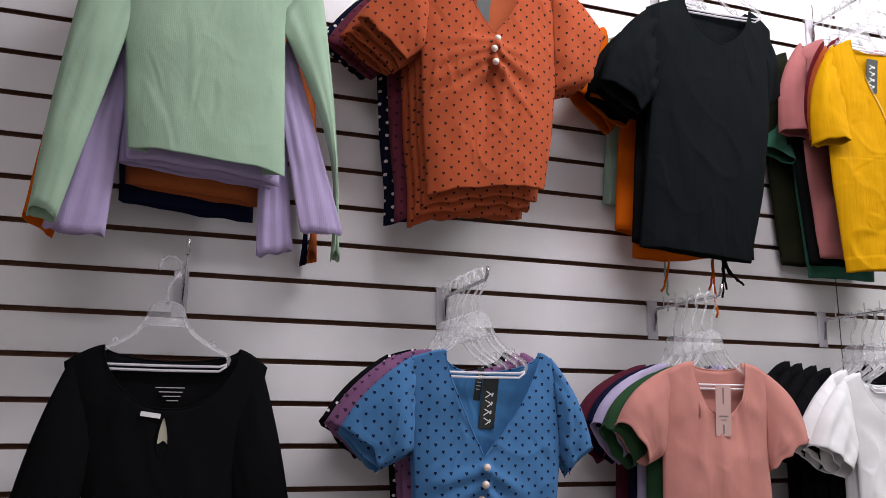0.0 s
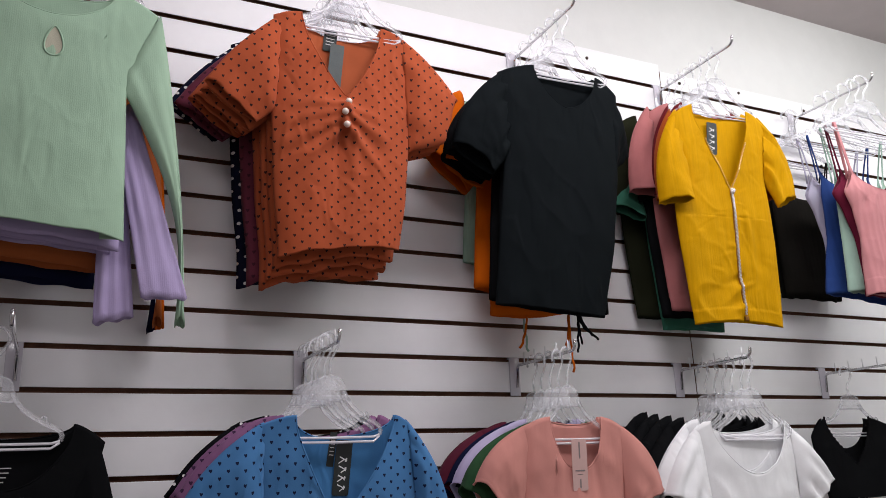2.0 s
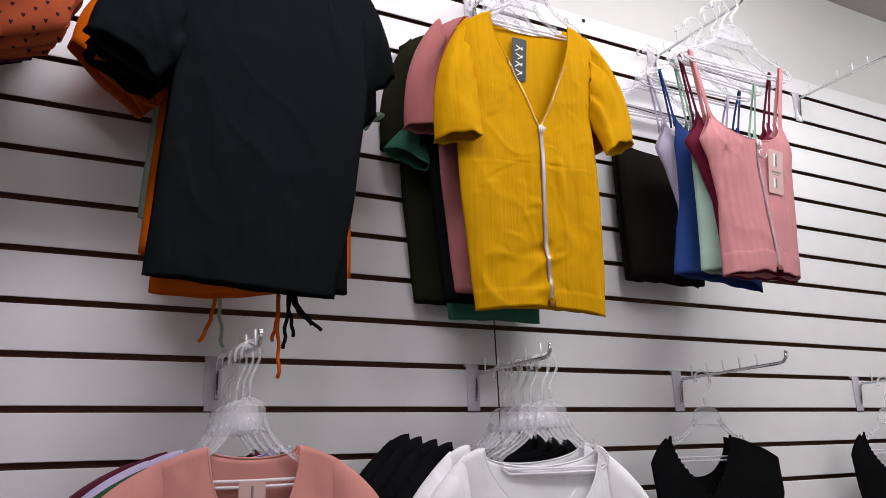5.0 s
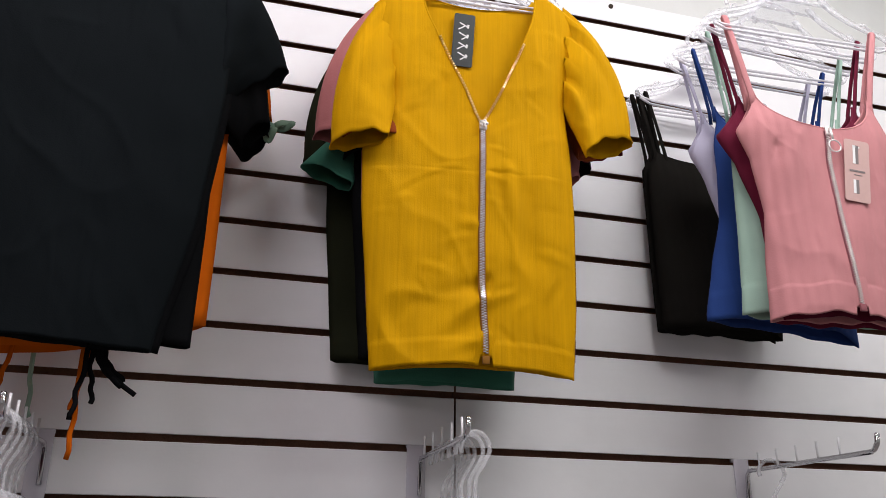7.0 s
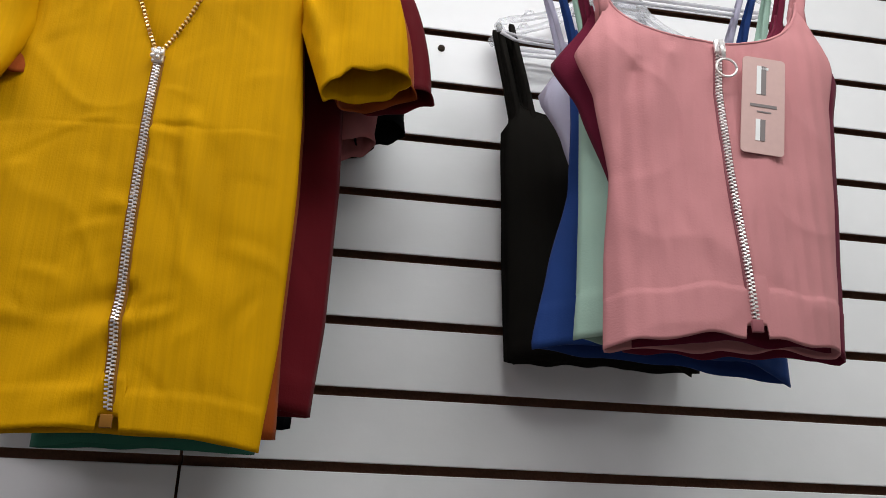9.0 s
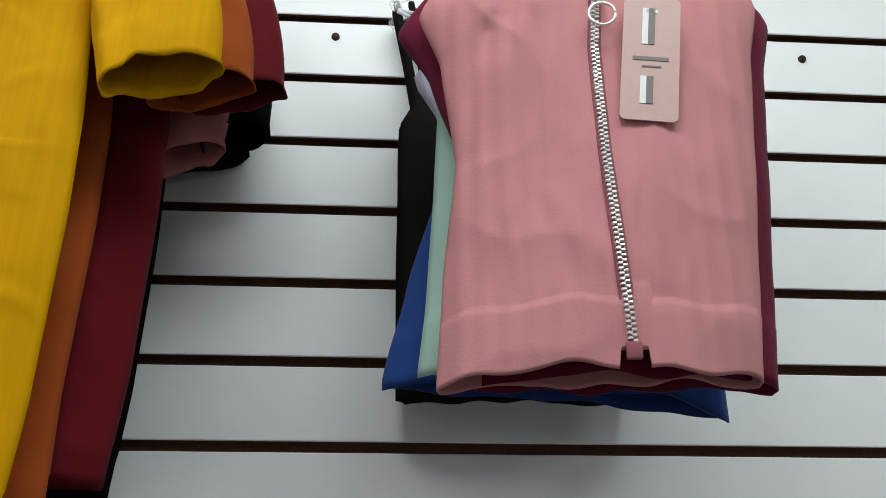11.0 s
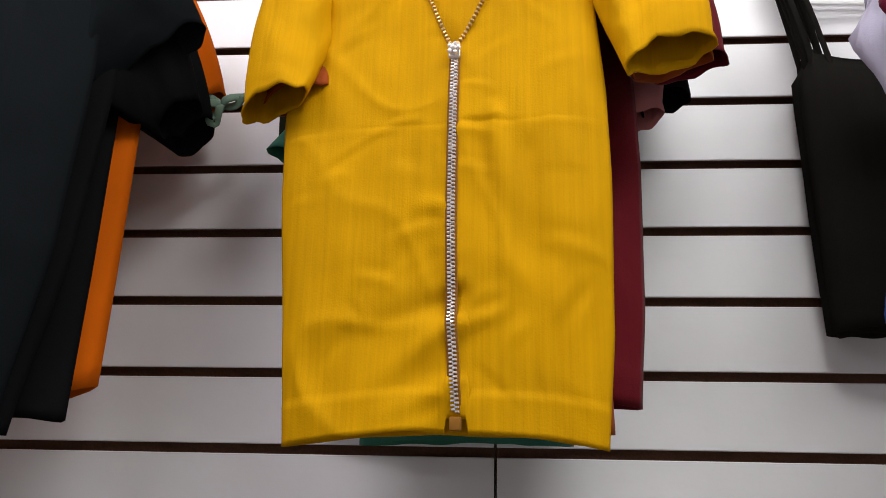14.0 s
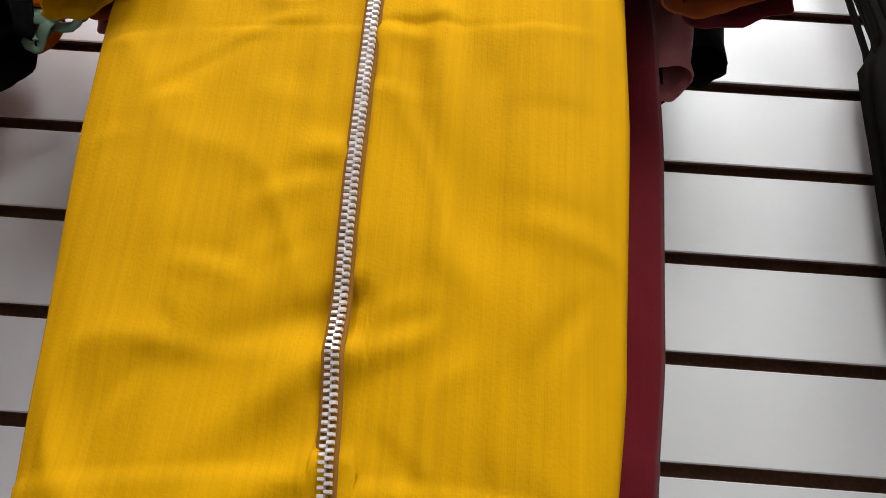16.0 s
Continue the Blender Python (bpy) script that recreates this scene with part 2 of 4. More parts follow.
# ---- setting ----
X0, X1, Y1 = -4.6, 4.6, -4.2


def structure(name, bm, material, label="", smooth=False):
    ob = obj(name, bm, material, smooth=smooth)
    tagged(ob, label or name, "", "", "structure")
    return ob


bm = bmesh.new()
box(bm, X0 - 0.15, 0.03, 0, X1 + 0.15, 0.2, H + 0.1)
structure("wall_north", bm, M_WALL, "white painted shop wall behind the slat panels")
bm = bmesh.new()
box(bm, X0 - 0.15, Y1 - 0.15, 0, X1 + 0.15, Y1, H + 0.1)
structure("wall_south", bm, M_WALL, "plain white shop wall")
bm = bmesh.new()
box(bm, X0 - 0.15, Y1, 0, X0, 0.03, H + 0.1)
structure("wall_west", bm, M_WALL, "plain white shop wall")
bm = bmesh.new()
box(bm, X1, Y1, 0, X1 + 0.15, 0.03, H + 0.1)
structure("wall_east", bm, M_WALL, "plain white shop wall")
bm = bmesh.new()
box(bm, X0 - 0.15, Y1 - 0.15, H, X1 + 0.15, 0.2, H + 0.12)
structure("ceiling", bm, M_CEIL, "off-white painted ceiling")
bm = bmesh.new()
box(bm, X0 - 0.15, Y1 - 0.15, -0.1, X1 + 0.15, 0.2, 0.0)
structure("floor", bm, M_FLOOR, "pale tiled shop floor")

Z0, PITCH = 1.6, 0.1      # the groove that carries the lower hooks; slat pitch
GAP = 0.0125              # height of a groove
TOP = 2.703


def slat_mesh(name, width, h):
    """One board of the panel: white face, bare brown edges with a lip behind the face."""
    bm = bmesh.new()
    b = 0.0012
    prof = [(0.0, -b), (b, 0.0), (h - b, 0.0), (h, -b), (h, -0.006), (h - 0.006, -0.0075), (h - 0.006, -0.016), (0.006, -0.016), (0.006, -0.0075), (0.0, -0.006)]
    rows = []
    for x in (0.0004, width - 0.0004):
        rows.append([bm.verts.new((x, -y, z)) for z, y in prof])
    n = len(prof)
    for i in range(n):
        f = bm.faces.new((rows[0][i], rows[1][i], rows[1][(i + 1) % n], rows[0][(i + 1) % n]))
        f.material_index = 0 if i in (0, 1, 2) else 1
    for r in (rows[0][::-1], rows[1]):
        f = bm.faces.new(r)
        f.material_index = 1
    bmesh.ops.recalc_face_normals(bm, faces=bm.faces)
    me = bpy.data.meshes.new(name)
    bm.to_mesh(me)
    bm.free()
    me.materials.append(M_FACE)
    me.materials.append(M_MDF)
    return me


def slat_panel(xa, xb, top, label):
    """A grooved display panel: a brown core with separate white boards on it, face in the plane y = 0."""
    bm = bmesh.new()
    box(bm, xa + 0.001, 0.0155, 0.2, xb - 0.001, 0.03, top)
    core = obj("slat_panel", bm, M_MDF, smooth=False)
    tagged(core, label, "", "", "structure")
    full = slat_mesh("slat", xb - xa - 0.003, PITCH - GAP)
    k = -14
    while Z0 + PITCH * k < top - 0.01:
        z = Z0 + PITCH * k + GAP / 2
        h = min(PITCH - GAP, top - z)
        s = new("slat", full if h > PITCH - GAP - 1e-4 else slat_mesh("slat", xb - xa - 0.003, h))
        s.location = (xa + 0.0015, 0, z)
        s.parent = core
        k += 1
    return core


slat_panel(-4.88, -2.44, TOP, "white grooved slat wall panel with brown slots")
slat_panel(-2.44, 0.0, TOP, "white grooved slat wall panel with brown slots")
slat_panel(0.0, 2.44, TOP - 0.035, "white grooved slat wall panel with brown slots")
slat_panel(2.44, 4.6, TOP - 0.035, "white grooved slat wall panel with brown slots")


def screw(x, z):
    bm = bmesh.new()
    bmesh.ops.create_cone(bm, cap_ends=True, segments=14, radius1=0.0062, radius2=0.0052, depth=0.004)
    box(bm, -0.0045, -0.0006, 0.0015, 0.0045, 0.0006, 0.0024)
    bmesh.ops.rotate(bm, verts=bm.verts, cent=(0, 0, 0), matrix=Matrix.Rotation(math.radians(90), 3, "X"))
    ob = obj("screw", bm, M_SCREW)
    ob.location = (x, -0.0015, z)
    tagged(ob, "dark screw head sunk in the white slat panel", "screw", "screws in the panels")


for sx, sz in ((0.321, 2.369), (0.997, 2.363), (0.09, 2.635), (0.384, 2.65), (0.73, 2.635), (-0.32, 2.655)):
    screw(sx, sz)


# ---- display hooks ----
def display_hook(x, z, label, reach=0.368):
    """A chromed arm on a small plate that hooks into the groove at height z."""
    e = thing("display_hook", pose(x, 0, z), label, "display hook", "hooks on the slat wall")
    bm = bmesh.new()
    box(bm, -0.017, -0.0045, -0.108, 0.017, -0.0015, 0.002, 0.001)
    box(bm, -0.017, -0.002, -0.004, 0.017, 0.008, 0.002)
    part("plate", bm, M_PLATE, e, "pale translucent plate")
    bm = bmesh.new()
    pts = [(0.006, -0.006, -0.085), (0.006, -0.012, -0.03), (0.006, -0.02, -0.022)]
    pts += [(0.006 * (1 - i / 10), -0.03 - (reach - 0.048) * i / 10, -0.022) for i in range(0, 11)]
    pts += [(0, -reach + 0.01, -0.019), (0, -reach + 0.002, -0.01), (0, -reach, 0.002)]
    tube(bm, pts, 0.0042, 10)
    part("arm", bm, M_CHROME, e, "chromed steel arm")
    bm = bmesh.new()
    bmesh.ops.create_uvsphere(bm, u_segments=12, v_segments=8, radius=0.0046)
    bmesh.ops.translate(bm, verts=bm.verts, vec=(0, -reach, 0.002))
    part("tip", bm, M_CHROME, e)
    n = int((reach - 0.04) / 0.055)
    for i in range(n):          # upright pins that keep the hangers apart
        y = -0.06 - 0.055 * i
        if y < -reach + 0.03:
            continue
        bm = bmesh.new()
        tube(bm, [(0.001, y, -0.021), (0.001, y, -0.005), (0.001, y, 0.01)], 0.0021, 6)
        part("pin", bm, M_PIN, e, "short white pin")
    return e


UP, LO = 2.604, 1.604
HOOK_X = {"u1": -1.95, "u2": -1.29, "u3": -0.63, "u4": -0.022, "u5": 0.645, "u6": 1.33, "l1": -1.985, "l2": -1.328, "l3": -0.688, "l4": -0.073, "l5": 0.594, "l6": 1.39}
for key, hx in HOOK_X.items():
    display_hook(hx, UP if key[0] == "u" else LO, "chromed display hook with a pale plate on the slat wall", 0.315 if key in ("l2", "l3", "l4") else 0.368)


# ---- hangers ----
def ribbon(bm, pts, w, t):
    """A flat strip in the hanger's plane along points (x, z): w wide, t thick, with a raised rim on both edges."""
    pts = [Vector((x, 0, z)) for x, z in pts]
    prof = [(-0.5, -1), (-0.5, 1), (-0.36, 1), (-0.3, 0.45), (0.3, 0.45), (0.36, 1), (0.5, 1), (0.5, -1), (0.36, -1), (0.3, -0.45), (-0.3, -0.45), (-0.36, -1)]
    rings = []
    for i, p in enumerate(pts):
        d = (pts[min(i + 1, len(pts) - 1)] - pts[max(i - 1, 0)]).normalized()
        nn = Vector((-d.z, 0, d.x))
        rings.append([bm.verts.new(p + nn * a * w + Vector((0, 1, 0)) * b * t / 2) for a, b in prof])
    for q, r in zip(rings, rings[1:]):
        for k in range(len(prof)):
            bm.faces.new((q[k], q[(k + 1) % len(prof)], r[(k + 1) % len(prof)], r[k]))
    bm.faces.new(rings[0][::-1])
    bm.faces.new(rings[-1])


def hanger_parts(e):
    """Clear plastic hanger, hung at its origin: crook on a long neck, bridge plate, two notched arms, double bar."""
    bm = bmesh.new()
    crook = arc(0, -0.022, 0.025, 200, -48, 18) + [(0.0165, 0, -0.044), (0.008, 0, -0.055), (0.001, 0, -0.066), (-0.001, 0, -0.08), (0, 0, -0.108)]
    tube(bm, crook, 0.0042, 8, flat=0.8)
    part("crook", bm, M_HANGER, e)
    bm = bmesh.new()
    top = [(-0.041 + 0.082 * i / 14, -0.122 + 0.02 * math.sin(math.pi * i / 14) ** 0.5) for i in range(15)]
    out = top + [(0.05, -0.148), (0.053, -0.156), (0.026, -0.155), (0, -0.155), (-0.026, -0.155), (-0.053, -0.156), (-0.05, -0.148)]
    fr = [bm.verts.new((x, -0.002, z)) for x, z in out]
    bk = [bm.verts.new((x, 0.002, z)) for x, z in out]
    bm.faces.new(fr)
    bm.faces.new(bk[::-1])
    for i in range(len(out)):
        j = (i + 1) % len(out)
        bm.faces.new((fr[j], fr[i], bk[i], bk[j]))
    part("bridge_plate", bm, M_BRIDGE, e)
    bm = bmesh.new()
    tube(bm, [(-0.05, 0, -0.157), (0, 0, -0.156), (0.05, 0, -0.157)], 0.0032, 6)
    tube(bm, [(x, 0, z) for x, z in top], 0.0024, 6)
    part("bridge_rim", bm, M_HANGER, e)
    for s in (-1, 1):
        bm = bmesh.new()
        pts = [(0.04, -0.138), (0.05, -0.156), (0.066, -0.174), (0.088, -0.19), (0.112, -0.203), (0.134, -0.213), (0.146, -0.221), (0.15, -0.23), (0.146, -0.24)]
        ribbon(bm, [(s * x, z) for x, z in pts], 0.0105, 0.006)
        part("arm", bm, M_HANGER, e)
        bm = bmesh.new()
        tube(bm, [(s * 0.104, 0, -0.194), (s * 0.107, 0, -0.187), (s * 0.113, 0, -0.189), (s * 0.116, 0, -0.199)], 0.0022, 6)
        part("strap_notch", bm, M_HANGER, e)
    for dz in (0, -0.0105):
        bm = bmesh.new()
        tube(bm, [(-0.146, 0, -0.24 + dz * 0.3), (-0.128, 0, -0.245 + dz), (0.0, 0, -0.246 + dz), (0.128, 0, -0.245 + dz), (0.146, 0, -0.24 + dz * 0.3)], 0.003, 8)
        part("bar", bm, M_BAR, e)


HANGER = [None]


def hanger(x, y, z, yaw=0.0, roll=0.0, group="clear plastic hangers", sx=1.0, sz=1.0):
    """A hanger on a hook; all share one set of meshes."""
    m = pose(x, y, z, 0, roll, yaw) @ Matrix.Diagonal((sx, 1, sz, 1))
    if HANGER[0] is None:
        e = thing("clothes_hanger", m, "clear frosted plastic clothes hanger on a display hook", "hanger", group)
        hanger_parts(e)
        HANGER[0] = e
        return e
    return copy_thing(HANGER[0], m)


# ---- garments ----
def edges_at(S, z):
    """Left and right edge of the body at height z, from its table of (z, left, right)."""
    tab = S["e"]
    if z >= tab[0][0]:
        return tab[0][1], tab[0][2]
    for (za, la, ra), (zb, lb, rb) in zip(tab, tab[1:]):
        if z >= zb:
            k = (za - z) / (za - zb)
            k = 0.7 * k + 0.3 * k * k * (3 - 2 * k)
            return la + (lb - la) * k, ra + (rb - ra) * k
    return tab[-1][1], tab[-1][2]


def x_at(S, u, z):
    a, b = edges_at(S, z)
    return (a + b) / 2 + u * (b - a) / 2


def u_at(S, x, z):
    a, b = edges_at(S, z)
    return max(-1.0, min(1.0, (2 * x - a - b) / (b - a)))


def depth_at(S, z, u):
    d = lerp_table(S["d"], z)
    return d * max(0.0, 1 - abs(u) ** S.get("square", 3)) ** 0.7


def neck_us(S):
    return u_at(S, S["n"][0], 0), u_at(S, S["n"][1], 0)


def neck_top(S, u, back):
    ul, ur = neck_us(S)
    um = u_at(S, S.get("nx", sum(S["n"]) / 2), -S["nf"])
    if u <= ul:
        return -S["sd"] * ((ul - u) / max(1e-3, ul + 1)) ** S.get("sp", 1.4)
    if u >= ur:
        return -S["sd"] * ((u - ur) / max(1e-3, 1 - ur)) ** S.get("sp", 1.4)
    k = (um - u) / (um - ul) if u < um else (u - um) / (ur - um)
    if back:
        return -S["nb"] * math.sqrt(max(0.0, 1 - k * k))
    if S["neck"] == "v":
        return -S["nf"] * (1 - k) ** S.get("np", 0.85)
    return -S["nf"] * max(0.0, 1 - k ** S.get("np", 2.2)) ** 0.6


def crease(S, x, z):
    """Depth of folds, out of the cloth's plane."""
    sd = S["seed"]
    low = min(1.0, max(0.0, -z / S["len"]))
    a = S.get("fold", 0.006)
    f = a * (0.3 + 1.1 * low) * noise.noise(Vector((x * 12 + sd * 7.1, z * 2.2, sd * 3.3)))
    f += a * 0.45 * noise.noise(Vector((x * 24 + z * 9, z * 13 - x * 6, sd * 1.7)))
    f += a * 0.55 * noise.noise(Vector((x * 5, z * 6, sd * 5.9)))
    r1 = 1 - 2.2 * abs(noise.noise(Vector((x * 9 + z * 4 + sd, z * 7 - x * 3, sd * 2.3))))
    if r1 > 0:
        f += a * 0.55 * r1 ** 3
    for cx, cz, ang, ln, amp in S.get("pulls", ()):   # single drawn creases
        dx, dz = x - cx, z - cz
        ca, sa = math.cos(math.radians(ang)), math.sin(math.radians(ang))
        p, q = dx * ca + dz * sa, -dx * sa + dz * ca
        if -0.02 < p < ln:
            k = max(0.0, min(1.0, (p + 0.02) / 0.02)) * (1 - max(0.0, p) / ln)
            f += amp * k * math.exp(-(q / (0.0095 + 0.07 * max(0.0, p))) ** 2)
    for cx, cz, ca, sa, ln, amp, w in S.get("wrinkles", ()):   # short sharp wrinkles
        dx, dz = x - cx, z - cz
        if abs(dx) > ln or abs(dz) > ln:
            continue
        p, q = (dx * ca + dz * sa) / ln, (-dx * sa + dz * ca) / w
        if abs(p) < 1 and abs(q) < 3:
            q += 1.2 * p * p
            f += amp * (1 - p * p) ** 2 * (math.exp(-q * q) - 0.6 * math.exp(-(q - 1.6) ** 2))
    if "waist" in S:        # a sewn waist seam that puckers
        d = z - waist_z(S, x)
        f -= 0.0009 * (0.5 + noise.noise(Vector((x * 18, 7.0, sd)))) * math.exp(-(d / 0.0025) ** 2)
        f += 0.001 * math.exp(-((d + 0.006) / 0.006) ** 2) * (0.6 + 0.8 * noise.noise(Vector((x * 30, 1.3, sd))))
        f += 0.001 * math.exp(-(d / 0.03) ** 2) * math.sin(x * 130 + 3 * noise.noise(Vector((x * 12, 0, 4.0))))
    for zx, zz, zx2, zz2 in S.get("pucker", ()):     # cloth drawn up along the zip
        if zz2 < z < zz:
            d = abs(x - (zx + (zx2 - zx) * (zz - z) / (zz - zz2)))
            if d < 0.06:
                f += 0.0022 * math.exp(-(d / 0.022) ** 2) * noise.noise(Vector((d * 8, z * 34, sd)))
    return f


def waist_z(S, x):
    return S["waist"] + 0.011 * noise.noise(Vector((x * 14, 2.0, S["seed"])))


def wrinkles(S, n, seed, lo=0.02, hi=0.07, amp=0.0028, lean=(20, 70)):
    """Scattered short creases, mostly slanting towards the middle."""
    r = random.Random(seed)
    out = []
    for _ in range(n):
        z = -S["len"] * r.uniform(0.12, 0.97)
        u = r.uniform(-0.85, 0.85)
        ang = math.radians(r.uniform(*lean) * (1 if u < 0 else -1) * r.choice((1, 1, 1, -1)))
        out.append((x_at(S, u, z), z, math.cos(ang), math.sin(ang), r.uniform(lo, hi), amp * r.uniform(0.4, 1.0) * r.choice((1, -1)), r.uniform(0.0042, 0.009)))
    S["wrinkles"] = out


def front_y(S, x, z):
    u = u_at(S, x, z)
    edge = min(1.0, (1 - abs(u)) * 6)
    return -depth_at(S, z, u) - crease(S, x, z) * edge


def put_uv(bm, off=(0.0, 0.0)):
    lay = bm.loops.layers.uv.new("cloth")
    for f in bm.faces:
        for l in f.loops:
            c = l.vert.co
            l[lay].uv = (c.x + off[0] + 2.0, c.z + off[1] + 2.0)


def body_mesh(S, cols=46, rows=34):
    bm = bmesh.new()
    ul, ur = neck_us(S)
    um = u_at(S, S.get("nx", sum(S["n"]) / 2), -S["nf"])
    us = {round(-1 + 2 * i / cols, 4) for i in range(cols + 1)}
    us |= {round(um + (e - um) * k, 4) for e in (ul, ur) for k in (1.0, 0.99, 0.96, 0.9, 0.82, 0.0)}
    if "slit" in S:      # an open slit at the hem: columns either side of it
        us |= {round(u_at(S, S["slit"] + d, -S["len"]), 4) for d in (-0.012, -0.0095, 0.0, 0.0095, 0.012)}
    us = sorted(us)
    hb = S.get("hem", 0.0)
    vs = [i / rows for i in range(rows + 1)]
    grid = {}
    for side in (0, 1):
        for i, u in enumerate(us):
            zt = neck_top(S, u, side == 1)
            zb = -S["len"] + S.get("hemwave", 0.005) * noise.noise(Vector((u * 2.6, S["seed"] * 2.0, side * 3.0))) + S.get("hemslope", 0) * u + S.get("hemarc", 0) * (1 - u * u)
            if side == 1:
                zb += S.get("backhem", 0.0)
            elif "slit" in S and abs(x_at(S, u, zb) - S["slit"]) < 0.0105:
                zb += 0.014
            col = []
            marks, counts = [0.0], []
            if hb:
                marks += [hb, hb + 0.003]
                counts += [max(3, int(rows * hb / S["len"])), 1]
            if "waist" in S:
                wz = waist_z(S, x_at(S, u, S["waist"])) - zb
                marks += [wz - 0.014, wz + 0.008]
                counts += [int(rows * 0.4), 12]
            marks.append(zt - zb)
            counts.append(max(4, rows - sum(counts)))
            vv = [(a + (b - a) * k / c) / (zt - zb) for a, b, c in zip(marks, marks[1:], counts) for k in range(c)] + [1.0]
            for j, v in enumerate(vv):
                z = zb + (zt - zb) * v
                if side == 1 and abs(u) == 1:
                    col.append(grid[0, i][j])
                    continue
                x = x_at(S, u, z)
                edge = min(1.0, (1 - abs(u)) * 6)
                y = -depth_at(S, z, u) - crease(S, x, z) * edge
                if side == 1:
                    y = depth_at(S, z, u) * 0.6 - crease(S, x + 3.3, z) * 0.6 * edge
                elif hb and z < zb + hb + 1e-5:
                    y -= 0.0016
                col.append(bm.verts.new((x, y, z)))
            grid[side, i] = col
    for side in (0, 1):
        for i in range(len(us) - 1):
            a, b = grid[side, i], grid[side, i + 1]
            for j in range(min(len(a), len(b)) - 1):
                q = (a[j], b[j], b[j + 1], a[j + 1])
                if len(set(q)) == 4:
                    f = bm.faces.new(q if side == 0 else q[::-1])
                    f.material_index = side
    put_uv(bm, (S["seed"] * 0.013, 0))
    return bm


def sleeve_mesh(o0, i0, o1, i1, bo=0.0, bi=0.0, d0=0.03, d1=0.025, seed=0.0, fold=0.005, rows=22, segs=32, y0=0.0, y1=0.0, flute=0.0, gather=0.0, arch=0.012, cuff=0.14, yo=0.0, yi=0.0):
    """A flattened tube of cloth: its outer edge runs from o0 to o1 (x, z), its inner edge from i0 to i1; bo and bi bow the edges out."""
    bm = bmesh.new()
    oa, ob, ia, ib = (Vector((p[0], 0, p[1])) for p in (o0, o1, i0, i1))
    sgn = 1 if (oa.x + ob.x) > (ia.x + ib.x) else -1
    rings = []
    for i in range(rows + 1):
        s = i / rows
        o = oa.lerp(ob, s) + Vector((sgn, 0, 0.35)) * bo * math.sin(math.pi * min(1.0, s * 1.05)) ** 0.8
        n = ia.lerp(ib, s) + Vector((sgn, 0, -0.2)) * bi * math.sin(math.pi * s)
        c, hv = (o + n) / 2, (o - n) / 2
        ax = (ob.lerp(ib, 0.5) - oa.lerp(ia, 0.5)).normalized()
        d = (d0 + (d1 - d0) * s) * (0.2 + 0.8 * math.sin(math.pi / 2 * min(1.0, s / 0.35))) + (0.0012 if s > 1 - cuff else 0.0)
        ring = []
        for k in range(segs):
            t = math.tau * k / segs
            cx, sy = math.cos(t), math.sin(t)
            cx = math.copysign(abs(cx) ** 0.8, cx)
            f = fold * (0.5 + s) * noise.noise(Vector((cx * 2.2 + seed * 3, s * 2.0 + seed, sy * 1.4 + seed * 1.3)))
            f += fold * 0.6 * noise.noise(Vector((cx * 4, s * 6, seed * 2.1 + sy)))
            f += flute * s * math.sin(cx * 9 + seed) + gather * max(0.0, 1 - 2.2 * s) * math.sin(cx * 14 + seed * 2 + s * 3)
            f *= 1 - 0.55 * max(0.0, s - 0.6) / 0.4
            e = 1 - abs(cx) ** 3
            p = c + hv * cx + Vector((0, 1, 0)) * (y0 + (y1 - y0) * s + s * (yo * (1 + cx) + yi * (1 - cx)) / 2 + sy * d + f * (0.3 + 0.7 * e) * (1 if sy > 0 else -1))
            p += ax * (0.008 * noise.noise(Vector((cx * 2.1, seed * 4, 0.3 + sy * 1.1))) + (arch * 0.5 if sy > 0 else -arch * (1 - cx * cx))) * s ** 3
            ring.append(bm.verts.new(p))
        rings.append(ring)
    for q, w in zip(rings, rings[1:]):
        for k in range(segs):
            bm.faces.new((q[k], q[(k + 1) % segs], w[(k + 1) % segs], w[k]))
    bmesh.ops.recalc_face_normals(bm, faces=bm.faces)
    put_uv(bm, (seed * 0.017, 0.011))
    return bm


def thick(ob, t=0.0018):
    md = ob.modifiers.new("cloth_thickness", "SOLIDIFY")
    md.thickness, md.offset = t, 0.0
    return ob


def neck_points(S, back=False, n=48):
    ul, ur = neck_us(S)
    pts = []
    for i in range(n + 1):
        u = ul + (ur - ul) * (0.5 - 0.5 * math.cos(math.pi * i / n))
        z = neck_top(S, u, back)
        x = x_at(S, u, z)
        y = front_y(S, x, z) if not back else depth_at(S, z, u) * 0.6 - crease(S, x + 3.3, z) * 0.6
        pts.append((x, y, z))
    return pts


def edge_mesh(S, back=False, r=0.002):
    """A rolled binding along the neckline."""
    bm = bmesh.new()
    tube(bm, neck_points(S, back), r, 6)
    put_uv(bm)
    return bm


def garment(name, S, x, y, z, material, label, category, group="", yaw=0.0, trim=None, dense=True, pitch=0.0, inner=None):
    """A garment hung by its shoulders; origin where the shoulder meets the neck."""
    e = thing(name, pose(x, y, z, pitch, S.get("roll", 0), yaw), label, category, group)
    thick(part("body", body_mesh(S, *((112, 130) if S.get("wrinkles") else (64, 52) if dense else (34, 22))), [material, inner or material], e))
    for q in S.get("sleeves", ()):
        thick(part("sleeve", sleeve_mesh(rows=26 if dense else 14, segs=44 if dense else 24, **q), material, e))
    if trim:
        part("neck_binding", edge_mesh(S), trim, e)
        part("back_neck_binding", edge_mesh(S, True), trim, e)
    return e


